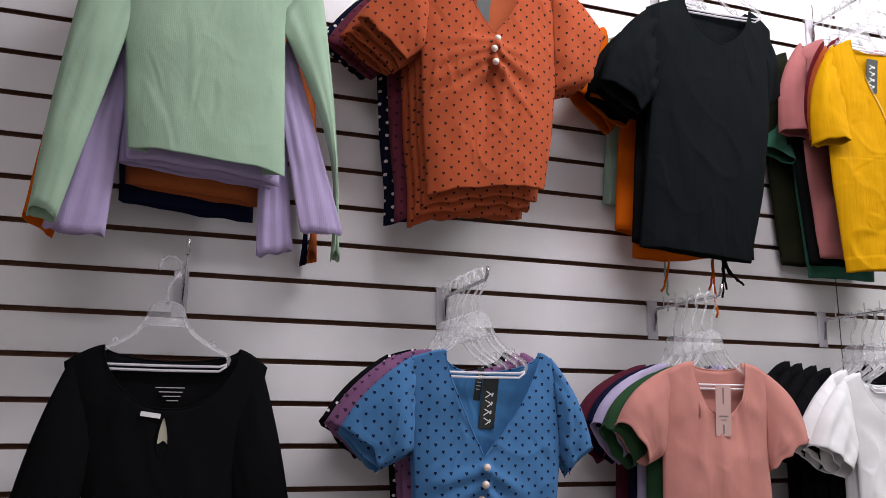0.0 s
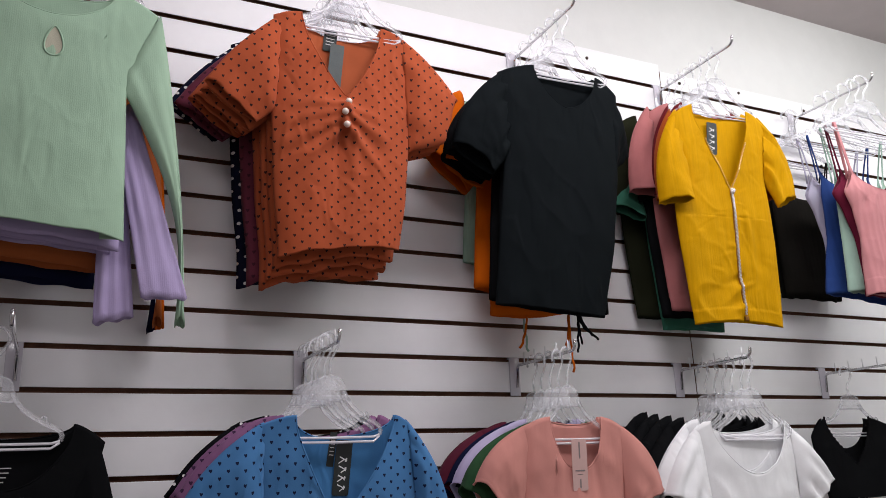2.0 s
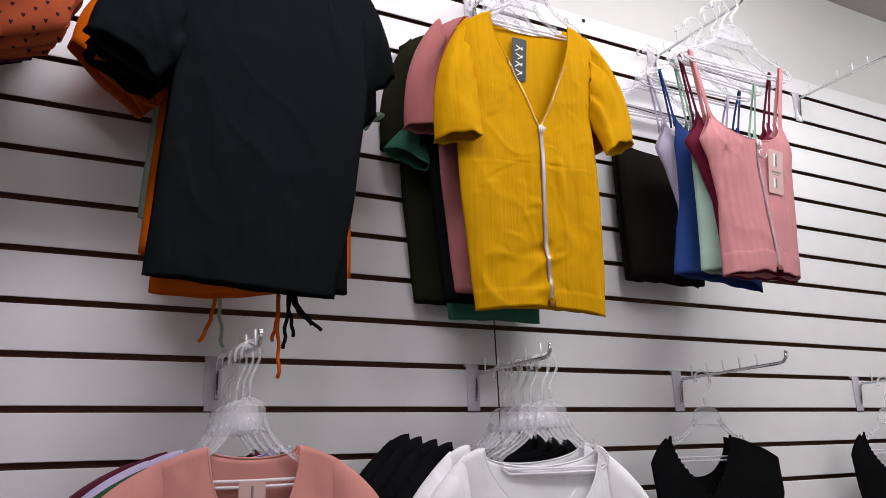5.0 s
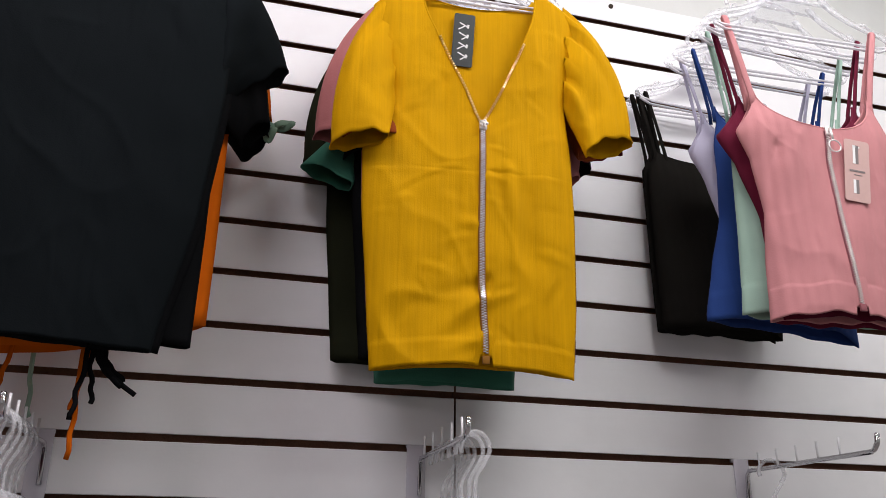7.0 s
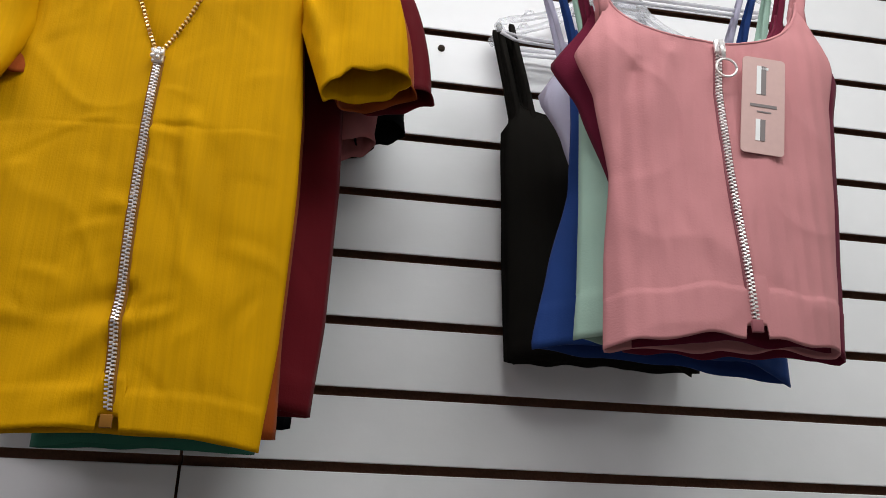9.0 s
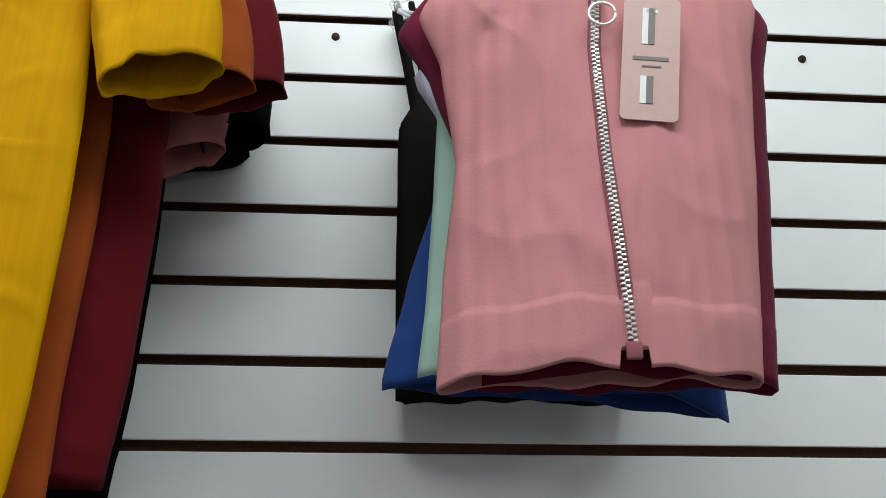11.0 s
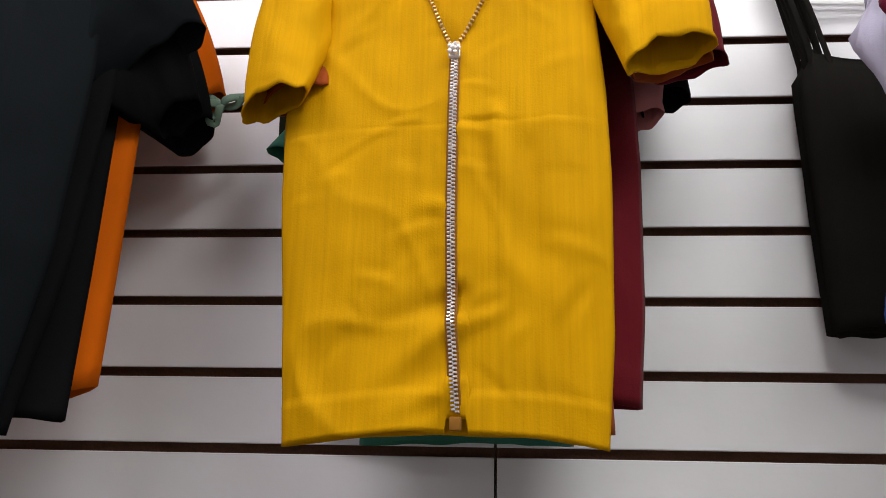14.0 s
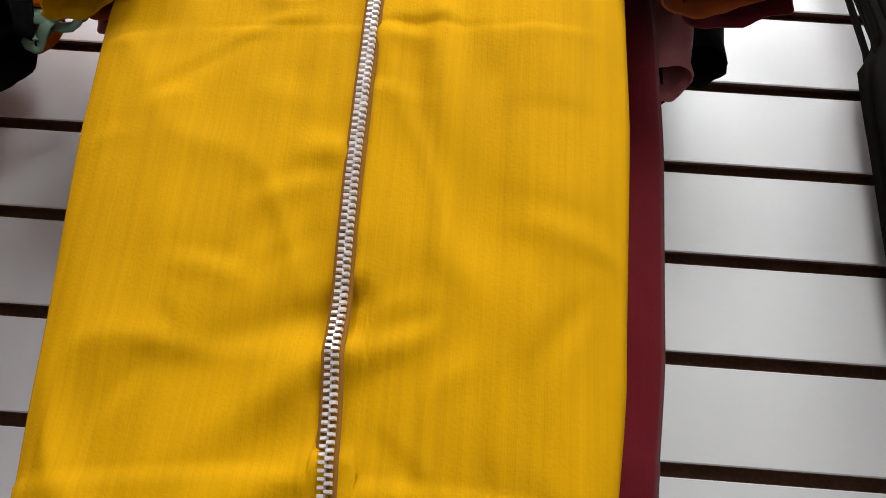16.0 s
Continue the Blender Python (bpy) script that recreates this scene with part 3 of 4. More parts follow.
def spec(x0, z0, e, n, nf, bottom, sleeves=(), **kw):
    """A garment's shape from places in the shop (x, z), made relative to its origin."""
    S = dict(seed=1.0, nb=0.03, sd=z0 - e[0][0], neck="v", fold=0.005, d=[(0, 0.012), (-0.12, 0.022), (-0.3, 0.028), (-0.7, 0.032)])
    S["e"] = [(z - z0, a - x0, b - x0) for z, a, b in e]
    S["n"] = (n[0] - x0, n[1] - x0)
    S["nf"], S["len"] = nf, z0 - bottom
    S["sleeves"] = [dict(q, **{k: (q[k][0] - x0, q[k][1] - z0) for k in ("o0", "i0", "o1", "i1")}) for q in sleeves]
    for k in ("nx", "slit"):
        if k in kw:
            kw[k] -= x0
    S.update(kw)
    return S


def vary(S, seed, dl=0.0, dw=0.0, **kw):
    T = dict(S)
    T["seed"] = S["seed"] + seed
    T["len"] = S["len"] + dl
    T["e"] = [(z, a - dw, b + dw) for z, a, b in S["e"]]
    T["sleeves"] = [dict(q, seed=q.get("seed", 0) + seed) for q in S.get("sleeves", ())]
    T.pop("pulls", None)
    for k in ("slit", "wrinkles", "waist", "pucker"):
        T.pop(k, None)
    T.update(kw)
    return T

# ---- fabrics ----
C = {
    "green": cloth("sage_green_knit", (0.41, 0.59, 0.43), rib=0.004, rib_amp=0.06, ridge=0.08),
    "lilac": cloth("lilac_knit", (0.5, 0.41, 0.66), rib=0.004, rib_amp=0.06, ridge=0.08),
    "rust": cloth("rust_knit", (0.42, 0.11, 0.03), rib=0.004, rib_amp=0.06, ridge=0.08),
    "orange": cloth("orange_knit", (0.66, 0.128, 0.004), sheen=0.0, spec=0.05),
    "navy": cloth("navy_knit", (0.012, 0.015, 0.045)),
    "terracotta_dots": cloth("terracotta_crepe_black_hearts", (0.47, 0.095, 0.034), dots=(0.03, 0.012, 0.012), dot_r=0.0031, heart=True),
    "plum_dots": cloth("plum_crepe_dots", (0.16, 0.03, 0.055), dots=(0.05, 0.01, 0.02), heart=True),
    "navy_dots": cloth("navy_crepe_white_dots", (0.012, 0.014, 0.035), dots=(0.75, 0.72, 0.72), dot_step=(0.038, 0.034), dot_r=0.0042),
    "black_dots": cloth("black_crepe_white_dots", (0.01, 0.01, 0.013), dots=(0.75, 0.72, 0.72), dot_step=(0.038, 0.034), dot_r=0.0034),
    "mauve_dots": cloth("mauve_crepe_dots", (0.27, 0.12, 0.25), dots=(0.05, 0.02, 0.06), heart=True),
    "blue_dots": cloth("blue_crepe_navy_hearts", (0.08, 0.235, 0.5), dots=(0.008, 0.012, 0.04), dot_r=0.0033, heart=True),
    "terracotta_plain": cloth("terracotta_crepe_reverse", (0.5, 0.12, 0.045)),
    "blue_plain": cloth("blue_crepe_reverse", (0.075, 0.25, 0.54)),
    "black": cloth("black_jersey", (0.0075, 0.0078, 0.0088), rough=0.8),
    "black_tee": cloth("charcoal_black_jersey", (0.009, 0.0115, 0.0132), rough=0.7),
    "mint": cloth("mint_knit", (0.38, 0.56, 0.44), rib=0.006, rib_amp=0.3),
    "yellow": cloth("mustard_yellow_crinkle_knit", (0.7, 0.355, 0.002), streak=0.45, rough=0.75, sheen=0.0, spec=0.05),
    "brick": cloth("brick_orange_knit", (0.36, 0.072, 0.01), streak=0.2),
    "maroon": cloth("maroon_knit", (0.13, 0.0045, 0.01), streak=0.2),
    "rose": cloth("dusty_rose_knit", (0.48, 0.17, 0.17), streak=0.2),
    "olive": cloth("dark_olive_knit", (0.02, 0.022, 0.012), streak=0.2),
    "teal": cloth("jade_green_knit", (0.05, 0.2, 0.135), streak=0.2),
    "tank_pink": cloth("pink_wide_rib_knit", (0.66, 0.284, 0.298), rib=0.019, rib_amp=0.2, streak=0.15),
    "tank_black": cloth("charcoal_rib_knit", (0.017, 0.0155, 0.0135), rib=0.019, rib_amp=0.12),
    "tank_blue": cloth("royal_blue_rib_knit", (0.02, 0.055, 0.22), rib=0.019, rib_amp=0.12, streak=0.1),
    "tank_lilac": cloth("pale_lilac_rib_knit", (0.6, 0.57, 0.73), rib=0.019, rib_amp=0.12, streak=0.1),
    "tank_mint": cloth("pale_mint_rib_knit", (0.42, 0.6, 0.5), rib=0.019, rib_amp=0.12, streak=0.1),
    "tank_maroon": cloth("wine_rib_knit", (0.15, 0.01, 0.035), rib=0.019, rib_amp=0.12, streak=0.1),
    "salmon": cloth("salmon_pink_crepe", (0.66, 0.285, 0.245)),
    "forest": cloth("forest_green_crepe", (0.03, 0.085, 0.035)),
    "wine": cloth("wine_crepe", (0.1, 0.012, 0.03)),
    "pale_lilac": cloth("pale_lilac_crepe", (0.55, 0.48, 0.7)),
    # pale green bow ribbon, darkened in colour for the shade it hangs in
    "bow": cloth("shade_toned_green_ribbon", (0.2, 0.3, 0.22)),
    "white": cloth("white_crepe", (1.0, 1.0, 1.02)),
}


def sv(o0, i0, o1, i1, **kw):
    return dict(o0=o0, i0=i0, o1=o1, i1=i1, **kw)


UPZ, LOZ = UP - 0.018, LO - 0.018       # where the hangers hang


def hang(key, y, dx=0.0, yaw=0.0, roll=0.0):
    hanger(HOOK_X[key] + dx, y, (UPZ if key[0] == "u" else LOZ) + (0.02 if key == "l1" else 0.018 if key == "l2" else 0.006), yaw, roll, sx={"u2": 0.85, "l2": 0.74, "u3": 0.86, "u4": 0.84, "l1": 0.86, "l3": 0.62, "l4": 0.84, "u5": 1.25}.get(key, 1.05), sz=1.0 if key in ("l2", "l3", "l4") else 1.0 if key == "l1" else 0.95)


# long-sleeved sage top and those behind it
LONG = spec(-1.965, 2.345, [(2.31, -2.18, -1.755), (2.12, -2.145, -1.812), (1.9, -2.125, -1.803), (1.77, -2.113, -1.797)], (-2.085, -1.845), 0.085, 1.79, neck="scoop", seed=1.0, fold=0.002, hemslope=-0.013, hemwave=0.006,
            sleeves=[sv((-2.2, 2.3), (-2.12, 2.12), (-2.285, 1.655), (-2.235, 1.642), bo=0.01, d0=0.03, d1=0.016, seed=2, y1=0.0), sv((-1.75, 2.315), (-1.825, 2.13), (-1.655, 1.622), (-1.676, 1.62), bo=0.012, bi=0.055, d0=0.03, d1=0.012, seed=3, y1=0.075)])
LX, LZ = -1.965, 2.345
wrinkles(LONG, 14, 1, 0.04, 0.12, 0.0011, (65, 95))
green = garment("long_sleeve_top", LONG, LX, -0.305, LZ, C["green"], "sage green long-sleeved knit top with a keyhole neck", "top", "long-sleeved tops on one hook", trim=C["green"])
FL1 = spec(LX, LZ, [(2.3, -2.18, -1.755)], (-2.085, -1.845), 0.085, 1.7, sleeves=[
    sv((-2.15, 2.12), (-2.115, 2.08), (-2.255, 1.63), (-2.14, 1.622), d0=0.012, d1=0.008, arch=0.0, seed=4, y0=0.03, flute=0.004), sv((-1.785, 2.12), (-1.825, 2.08), (-1.652, 1.668), (-1.745, 1.664), d0=0.01, d1=0.007, seed=5, y0=0.02, flute=0.004, arch=0.0, cuff=0.0)])["sleeves"]
FL2 = spec(LX, LZ, [(2.3, -2.18, -1.755)], (-2.085, -1.845), 0.085, 1.7, sleeves=[
    sv((-2.19, 2.28), (-2.12, 2.1), (-2.23, 1.66), (-2.13, 1.65), d0=0.025, d1=0.022, seed=6, y0=0.02), sv((-1.79, 2.12), (-1.83, 2.08), (-1.742, 1.632), (-1.82, 1.614), d0=0.012, d1=0.008, seed=7, y0=0.02, flute=0.006, arch=0.0, cuff=0.0)])["sleeves"]
for i, (col, y, dx, dz, dl, sls, nm) in enumerate((("lilac", -0.27, -0.006, 0.0, 0.014, FL1, "lilac"), ("lilac", -0.24, -0.02, -0.004, 0.01, FL2, "lilac"), ("rust", -0.185, -0.012, 0.0, 0.045, None, "rust"), ("orange", -0.14, 0.0, 0.0, 0.03, None, "orange"), ("navy", -0.1, -0.015, 0.0, 0.062, None, "navy blue"))):
    kw = dict(sleeves=sls) if sls else {}
    S = vary(LONG, i + 1.5, dl, 0.0 if i < 2 else -0.006, **kw)
    if col == "navy":
        S["e"] = [(z, a - 0.012, b - 0.02) for z, a, b in S["e"]]
    if i > 1:
        S["sleeves"] = [dict(q, o1=(q["o1"][0] * 0.93, q["o1"][1] + 0.025), i1=(q["i1"][0] * 0.93, q["i1"][1] + 0.02)) for q in S["sleeves"]]
    if col == "orange":
        S["sleeves"][0] = dict(S["sleeves"][0], o0=(-0.25, -0.05), o1=(-0.352, -0.66), i1=(-0.29, -0.7))
    garment("long_sleeve_top", S, LX + dx, y, LZ + dz, C[col], "%s long-sleeved knit top hung behind others" % nm, "top", "long-sleeved tops on one hook", dense=i < 2)
for i in range(6):
    hang("u1", -0.31 + 0.042 * i, 0.0, (i % 3 - 1) * 3)

# dotted blouses with hearts
OX, OZ = -1.322, 2.398
BLOUSE = spec(OX, OZ, [(2.38, -1.49, -1.142), (2.13, -1.485, -1.128), (1.96, -1.475, -1.136), (1.8, -1.457, -1.155)], (-1.424, -1.212), 0.208, 1.8, np=0.62, nx=-1.306, nb=0.05, seed=11.0, fold=0.005, hemarc=0.012, hemslope=0.022,
              pulls=((0.012, -0.23, 185, 0.16, 0.014), (0.012, -0.245, 198, 0.2, 0.016), (0.01, -0.265, 209, 0.22, 0.016), (0.012, -0.285, 224, 0.24, 0.014), (0.012, -0.235, -12, 0.13, 0.013), (0.012, -0.25, -28, 0.16, 0.016), (0.012, -0.28, -48, 0.2, 0.014), (0.002, -0.3, 268, 0.2, -0.014), (0.035, -0.3, 272, 0.3, 0.008)),
              sleeves=[sv((-1.47, 2.385), (-1.475, 2.14), (-1.642, 2.185), (-1.522, 2.1), bo=0.012, d0=0.03, d1=0.012, seed=12, gather=0.003, arch=0.004), sv((-1.155, 2.388), (-1.13, 2.08), (-0.99, 2.245), (-1.03, 2.118), bo=0.01, d0=0.03, d1=0.012, seed=13, gather=0.003, arch=0.004)])
BX, BZ = -1.315, 1.42
BLUE = spec(BX, BZ, [(1.395, -1.51, -1.145), (1.2, -1.485, -1.13), (1.0, -1.47, -1.14), (0.83, -1.46, -1.15)], (-1.423, -1.188), 0.233, 0.83, np=0.68, nx=-1.33, nb=0.05, seed=31.0, fold=0.005,
            pulls=((-0.012, -0.26, 195, 0.2, 0.012), (-0.012, -0.29, 207, 0.22, 0.012), (-0.012, -0.26, -28, 0.16, 0.012), (-0.012, -0.3, -48, 0.18, 0.009)),
            sleeves=[sv((-1.49, 1.405), (-1.485, 1.2), (-1.648, 1.25), (-1.56, 1.165), bo=0.016, d0=0.03, d1=0.016, seed=32, gather=0.003), sv((-1.16, 1.41), (-1.13, 1.19), (-1.045, 1.205), (-1.105, 1.15), bo=0.014, d0=0.03, d1=0.016, seed=33, gather=0.003)])

wrinkles(BLOUSE, 36, 2, 0.02, 0.06, 0.002)
wrinkles(BLUE, 24, 5, 0.02, 0.06, 0.002)


def pearls(e, S, pts, r=0.0085):
    for x, z in pts:
        bm = bmesh.new()
        bmesh.ops.create_uvsphere(bm, u_segments=16, v_segments=10, radius=r)
        bmesh.ops.translate(bm, verts=bm.verts, vec=(x, front_y(S, x, z) - r * 0.6, z))
        part("pearl_button", bm, M_PEARL, e, "glossy pearl button")


def blouse_stack(key, S, x, z, front, rows):
    g = "dotted blouses on one hook"
    for i, (y, col, dx, dz, dl) in enumerate(rows):
        nm = col.replace("_dots", "")
        lab = "%s V-neck blouse with pearl buttons and a heart print" % front if not i else "%s dotted blouse hung behind others" % nm
        e = garment("blouse", S if not i else vary(S, i + 1.3, dl, hemwave=0.016), x + dx, y, z + dz, C[col], lab, "blouse", g, trim=C[col] if not i else None, dense=i < 3, pitch=(5.0 - i) if i < 4 else 0, inner=C.get(col.replace("dots", "plain")))
        if not i:
            first = e
        hang(key, y, -0.014 if key == "l2" else 0.0, (i % 3 - 1) * 3)
    return first


orange = blouse_stack("u2", BLOUSE, OX, OZ, "terracotta", ((-0.305, "terracotta_dots", 0, 0, 0), (-0.265, "terracotta_dots", -0.004, -0.008, 0.012), (-0.235, "terracotta_dots", -0.014, -0.012, 0.028), (-0.2, "terracotta_dots", -0.024, -0.008, 0.048), (-0.14, "plum_dots", -0.046, 0.002, 0.035), (-0.085, "navy_dots", -0.058, 0.02, 0.055)))
blue = blouse_stack("l2", BLUE, BX, BZ, "blue", ((-0.29, "blue_dots", 0, 0, 0), (-0.25, "blue_dots", 0.005, -0.01, 0.0), (-0.19, "mauve_dots", 0.0, 0.008, 0.0), (-0.15, "mauve_dots", -0.006, 0.01, 0.0), (-0.1, "black_dots", -0.01, 0.014, 0.0)))
pearls(orange, BLOUSE, ((0.014, -0.226), (0.004, -0.255), (0.009, -0.287)))
pearls(blue, BLUE, ((-0.014, -0.252), (-0.017, -0.288), (-0.02, -0.322)))

# black tees
TEX, TEZ = -0.64, 2.39
TEE = spec(TEX, TEZ, [(2.35, -0.855, -0.45), (2.1, -0.835, -0.455), (1.9, -0.852, -0.475), (1.69, -0.868, -0.518)], (-0.742, -0.53), 0.115, 1.695, neck="scoop", np=1.7, nb=0.02, seed=21.0, fold=0.0035, hemslope=-0.01,
           sleeves=[sv((-0.83, 2.36), (-0.82, 2.12), (-0.99, 2.13), (-0.868, 2.062), bo=0.03, bi=0.0, d0=0.03, d1=0.02, seed=22, gather=0.009, fold=0.008), sv((-0.47, 2.35), (-0.47, 2.1), (-0.358, 2.195), (-0.46, 2.1), bo=0.012, d0=0.03, d1=0.025, seed=23, y1=0.07, arch=0.004, fold=0.008)])
wrinkles(TEE, 14, 3, 0.03, 0.09, 0.0008, (60, 95))
for i, (col, y, dx, dz, dl) in enumerate((("black_tee", -0.3, -0.008, 0, 0), ("black", -0.25, 0.0, -0.004, -0.01), ("black", -0.19, 0.0, 0.0, -0.025), ("orange", -0.165, 0.018, 0.0, -0.028), ("orange", -0.1, 0.0, 0.0, -0.075), ("mint", -0.03, 0.0, 0.02, -0.15))):
    nm = col.replace("_tee", "")
    S = TEE if not i else vary(TEE, i + 0.4, dl, hemarc=-0.02 if i == 3 else 0.0, hemslope=0.03 if i == 3 else -0.01)
    if i == 4:
        S["sleeves"][0] = dict(S["sleeves"][0], o0=(-0.235, -0.005), o1=(-0.37, -0.2))
    if i in (2, 3):
        S["e"] = [(z, a, (0.17, 0.168, 0.168, 0.165)[k]) for k, (z, a, b) in enumerate(S["e"])]
    if i in (1, 2):
        S["sleeves"][1] = dict(S["sleeves"][1], o1=(0.255, -0.262), i1=(0.21, -0.31), i0=(0.168, -0.3), arch=0.005, y1=0.09)
    if i == 3:
        S["sleeves"][1] = dict(S["sleeves"][1], o1=(0.242, -0.215), i1=(0.19, -0.26), y1=0.085)
    elif i > 3:
        S["e"] = [(z, a, b - (0.05 if i == 4 else 0.11)) for z, a, b in S["e"]]
        S["sleeves"] = [S["sleeves"][0], dict(S["sleeves"][1], o1=(0.2, -0.2), i1=(0.15, -0.24), o0=(0.13, -0.06), i0=(0.13, -0.22))]
        if i == 5:
            S["sleeves"][0] = dict(S["sleeves"][0], o1=(-0.285, -0.2), i1=(-0.215, -0.28))
    garment("tee_shirt", S, TEX + dx, y, TEZ + dz, C[col], "%s short-sleeved jersey tee with puffed sleeves" % nm, "t-shirt", "tees on one hook", trim=C[col] if not i else None, dense=i < 3, pitch=5.0 if not i else 2.0 if i == 1 else 0)
    hang("u3", y - 0.002, -0.005, (i % 3 - 1) * 3)

# mustard zip blouses
YX, YY, YZ = -0.035, -0.28, 2.385
ZIPTOP = spec(YX, YZ, [(2.335, -0.23, 0.145), (2.17, -0.2, 0.112), (2.05, -0.238, 0.121), (1.955, -0.235, 0.123), (1.79, -0.221, 0.119), (1.68, -0.212, 0.11)], (-0.147, 0.063), 0.28, 1.68, np=0.62, nx=-0.043, seed=41.0, fold=0.006, hem=0.038, hemwave=0.004, hemarc=0.014, slit=-0.034, square=6, waist=2.018 - YZ, pucker=((-0.006, -0.29, 0.0, -0.7),), d=[(0, 0.011), (-0.12, 0.02), (-0.3, 0.019), (-0.7, 0.014)],
              pulls=((-0.005, -0.555, 205, 0.2, -0.006), (-0.005, -0.585, 218, 0.18, 0.006), (-0.005, -0.57, 190, 0.03, -0.006), (-0.005, -0.645, 205, 0.12, 0.006), (-0.02, -0.46, 170, 0.03, 0.005), (0.02, -0.38, 283, 0.3, -0.004), (0.04, -0.36, 274, 0.34, 0.007), (0.075, -0.4, 268, 0.3, -0.003), (-0.07, -0.2, 262, 0.1, -0.006)),
              sleeves=[sv((-0.2, 2.368), (-0.185, 2.15), (-0.292, 2.052), (-0.2, 2.058), bo=0.03, d0=0.03, d1=0.022, seed=42, gather=0.005, arch=0.006, fold=0.008, yi=-0.045), sv((0.12, 2.378), (0.11, 2.17), (0.242, 2.112), (0.142, 2.07), bo=0.03, d0=0.036, d1=0.02, seed=43, gather=0.013, arch=0.01, fold=0.009, yo=0.012, yi=-0.018)])
wrinkles(ZIPTOP, 44, 9, 0.02, 0.06, 0.0017, (5, 60))
yellow = garment("zip_blouse", ZIPTOP, YX, YY, YZ, C["yellow"], "mustard yellow ribbed blouse with a silver front zip", "blouse", "zip blouses on one hook", trim=C["yellow"], pitch=1.0, yaw=-6)
for i, (col, y, dx, dz, nm) in enumerate((("brick", -0.225, 0.016, 0.02, "brick orange"), ("maroon", -0.19, 0.042, 0.052, "maroon"), ("rose", -0.14, 0.024, 0.065, "dusty rose"), ("black", -0.105, 0.045, 0.05, "black"), ("teal", -0.058, 0.007, 0.028, "jade green"), ("olive", -0.03, -0.022, 0.06, "dark olive"))):
    S = vary(ZIPTOP, i + 0.7, 0.006 if col == "teal" else 0.0, 0.005, hemarc=0.004)
    if col == "teal":
        S["e"] = [(z, a + 0.045, b - 0.028) for z, a, b in S["e"]]
        S["sleeves"] = [dict(S["sleeves"][0], o1=(-0.29, -0.31), i1=(-0.2, -0.365), o0=(-0.2, -0.2), i0=(-0.16, -0.3), bo=0.0, arch=0.004), dict(S["sleeves"][1], o1=(0.16, -0.26), i1=(0.1, -0.3))]
    if col == "black":
        S["e"] = [(z, a - 0.03, b - 0.025) for z, a, b in S["e"]]
        q = S["sleeves"][1]
        S["sleeves"][1] = dict(q, o1=(q["o1"][0] - 0.03, q["o1"][1] - 0.004))
    if col in ("brick", "maroon"):
        S["e"] = [(z, a + 0.035, b - (0.0 if col == "maroon" else 0.02 if z > -0.65 else 0.008)) for z, a, b in S["e"]]
    if col == "brick":
        q = S["sleeves"][1]
        S["sleeves"][1] = dict(q, o1=(q["o1"][0], q["o1"][1] + 0.012), i1=(q["i1"][0], q["i1"][1] + 0.014))
    if col == "rose":
        S["sleeves"] = [dict(S["sleeves"][0], o0=(-0.19, -0.02), o1=(-0.295, -0.325), i1=(-0.2, -0.335), bo=0.03), dict(S["sleeves"][1], o1=(0.226, -0.335), i1=(0.15, -0.385), arch=0.006)]
    garment("zip_blouse", S, YX + dx, y, YZ + dz, C[col], "%s ribbed blouse hung behind others" % nm, "blouse", "zip blouses on one hook", dense=i < 3)
for i in range(7):
    hang("u4", -0.28 + 0.04 * i, 0.0, (i % 3 - 1) * 3)

# strap tops
TX, TZ = 0.59, 2.235
TANK = spec(TX, TZ, [(2.2, 0.44, 0.728), (2.145, 0.428, 0.736), (2.09, 0.448, 0.724), (1.99, 0.461, 0.714), (1.885, 0.45, 0.702), (1.795, 0.445, 0.692)], (0.468, 0.7), 0.082, 1.797, neck="scoop", nx=0.595, nb=0.07, sd=0.085, sp=0.75, seed=51.0, fold=0.0035, hem=0.05, slit=0.59, hemwave=0.01, hemarc=0.006,
            d=[(0.1, 0.004), (0, 0.01), (-0.08, 0.03), (-0.34, 0.035)], pulls=((0.03, -0.38, 160, 0.1, -0.0015), (-0.06, -0.1, 250, 0.2, 0.005), (-0.1, -0.12, 255, 0.25, -0.006)))

wrinkles(TANK, 24, 6, 0.03, 0.09, 0.0011, (65, 100))


def strap(e, S, x0, z0, x1, z1, material):
    for dy in (-1, 1):
        bm = bmesh.new()
        ya = front_y(S, x0, z0) - 0.001 if dy < 0 else 0.012
        tube(bm, [(x0, ya, z0 - 0.03), (x0, ya, z0 - 0.005), (x0 + (x1 - x0) * 0.4, ya * 0.7, z0 + (z1 - z0) * 0.4), (x1, ya * 0.3, z1 - 0.004), (x1, 0.0, z1)], 0.0066 if S is TANK else 0.0042, 8, flat=0.35)
        put_uv(bm)
        part("strap", bm, material, e)


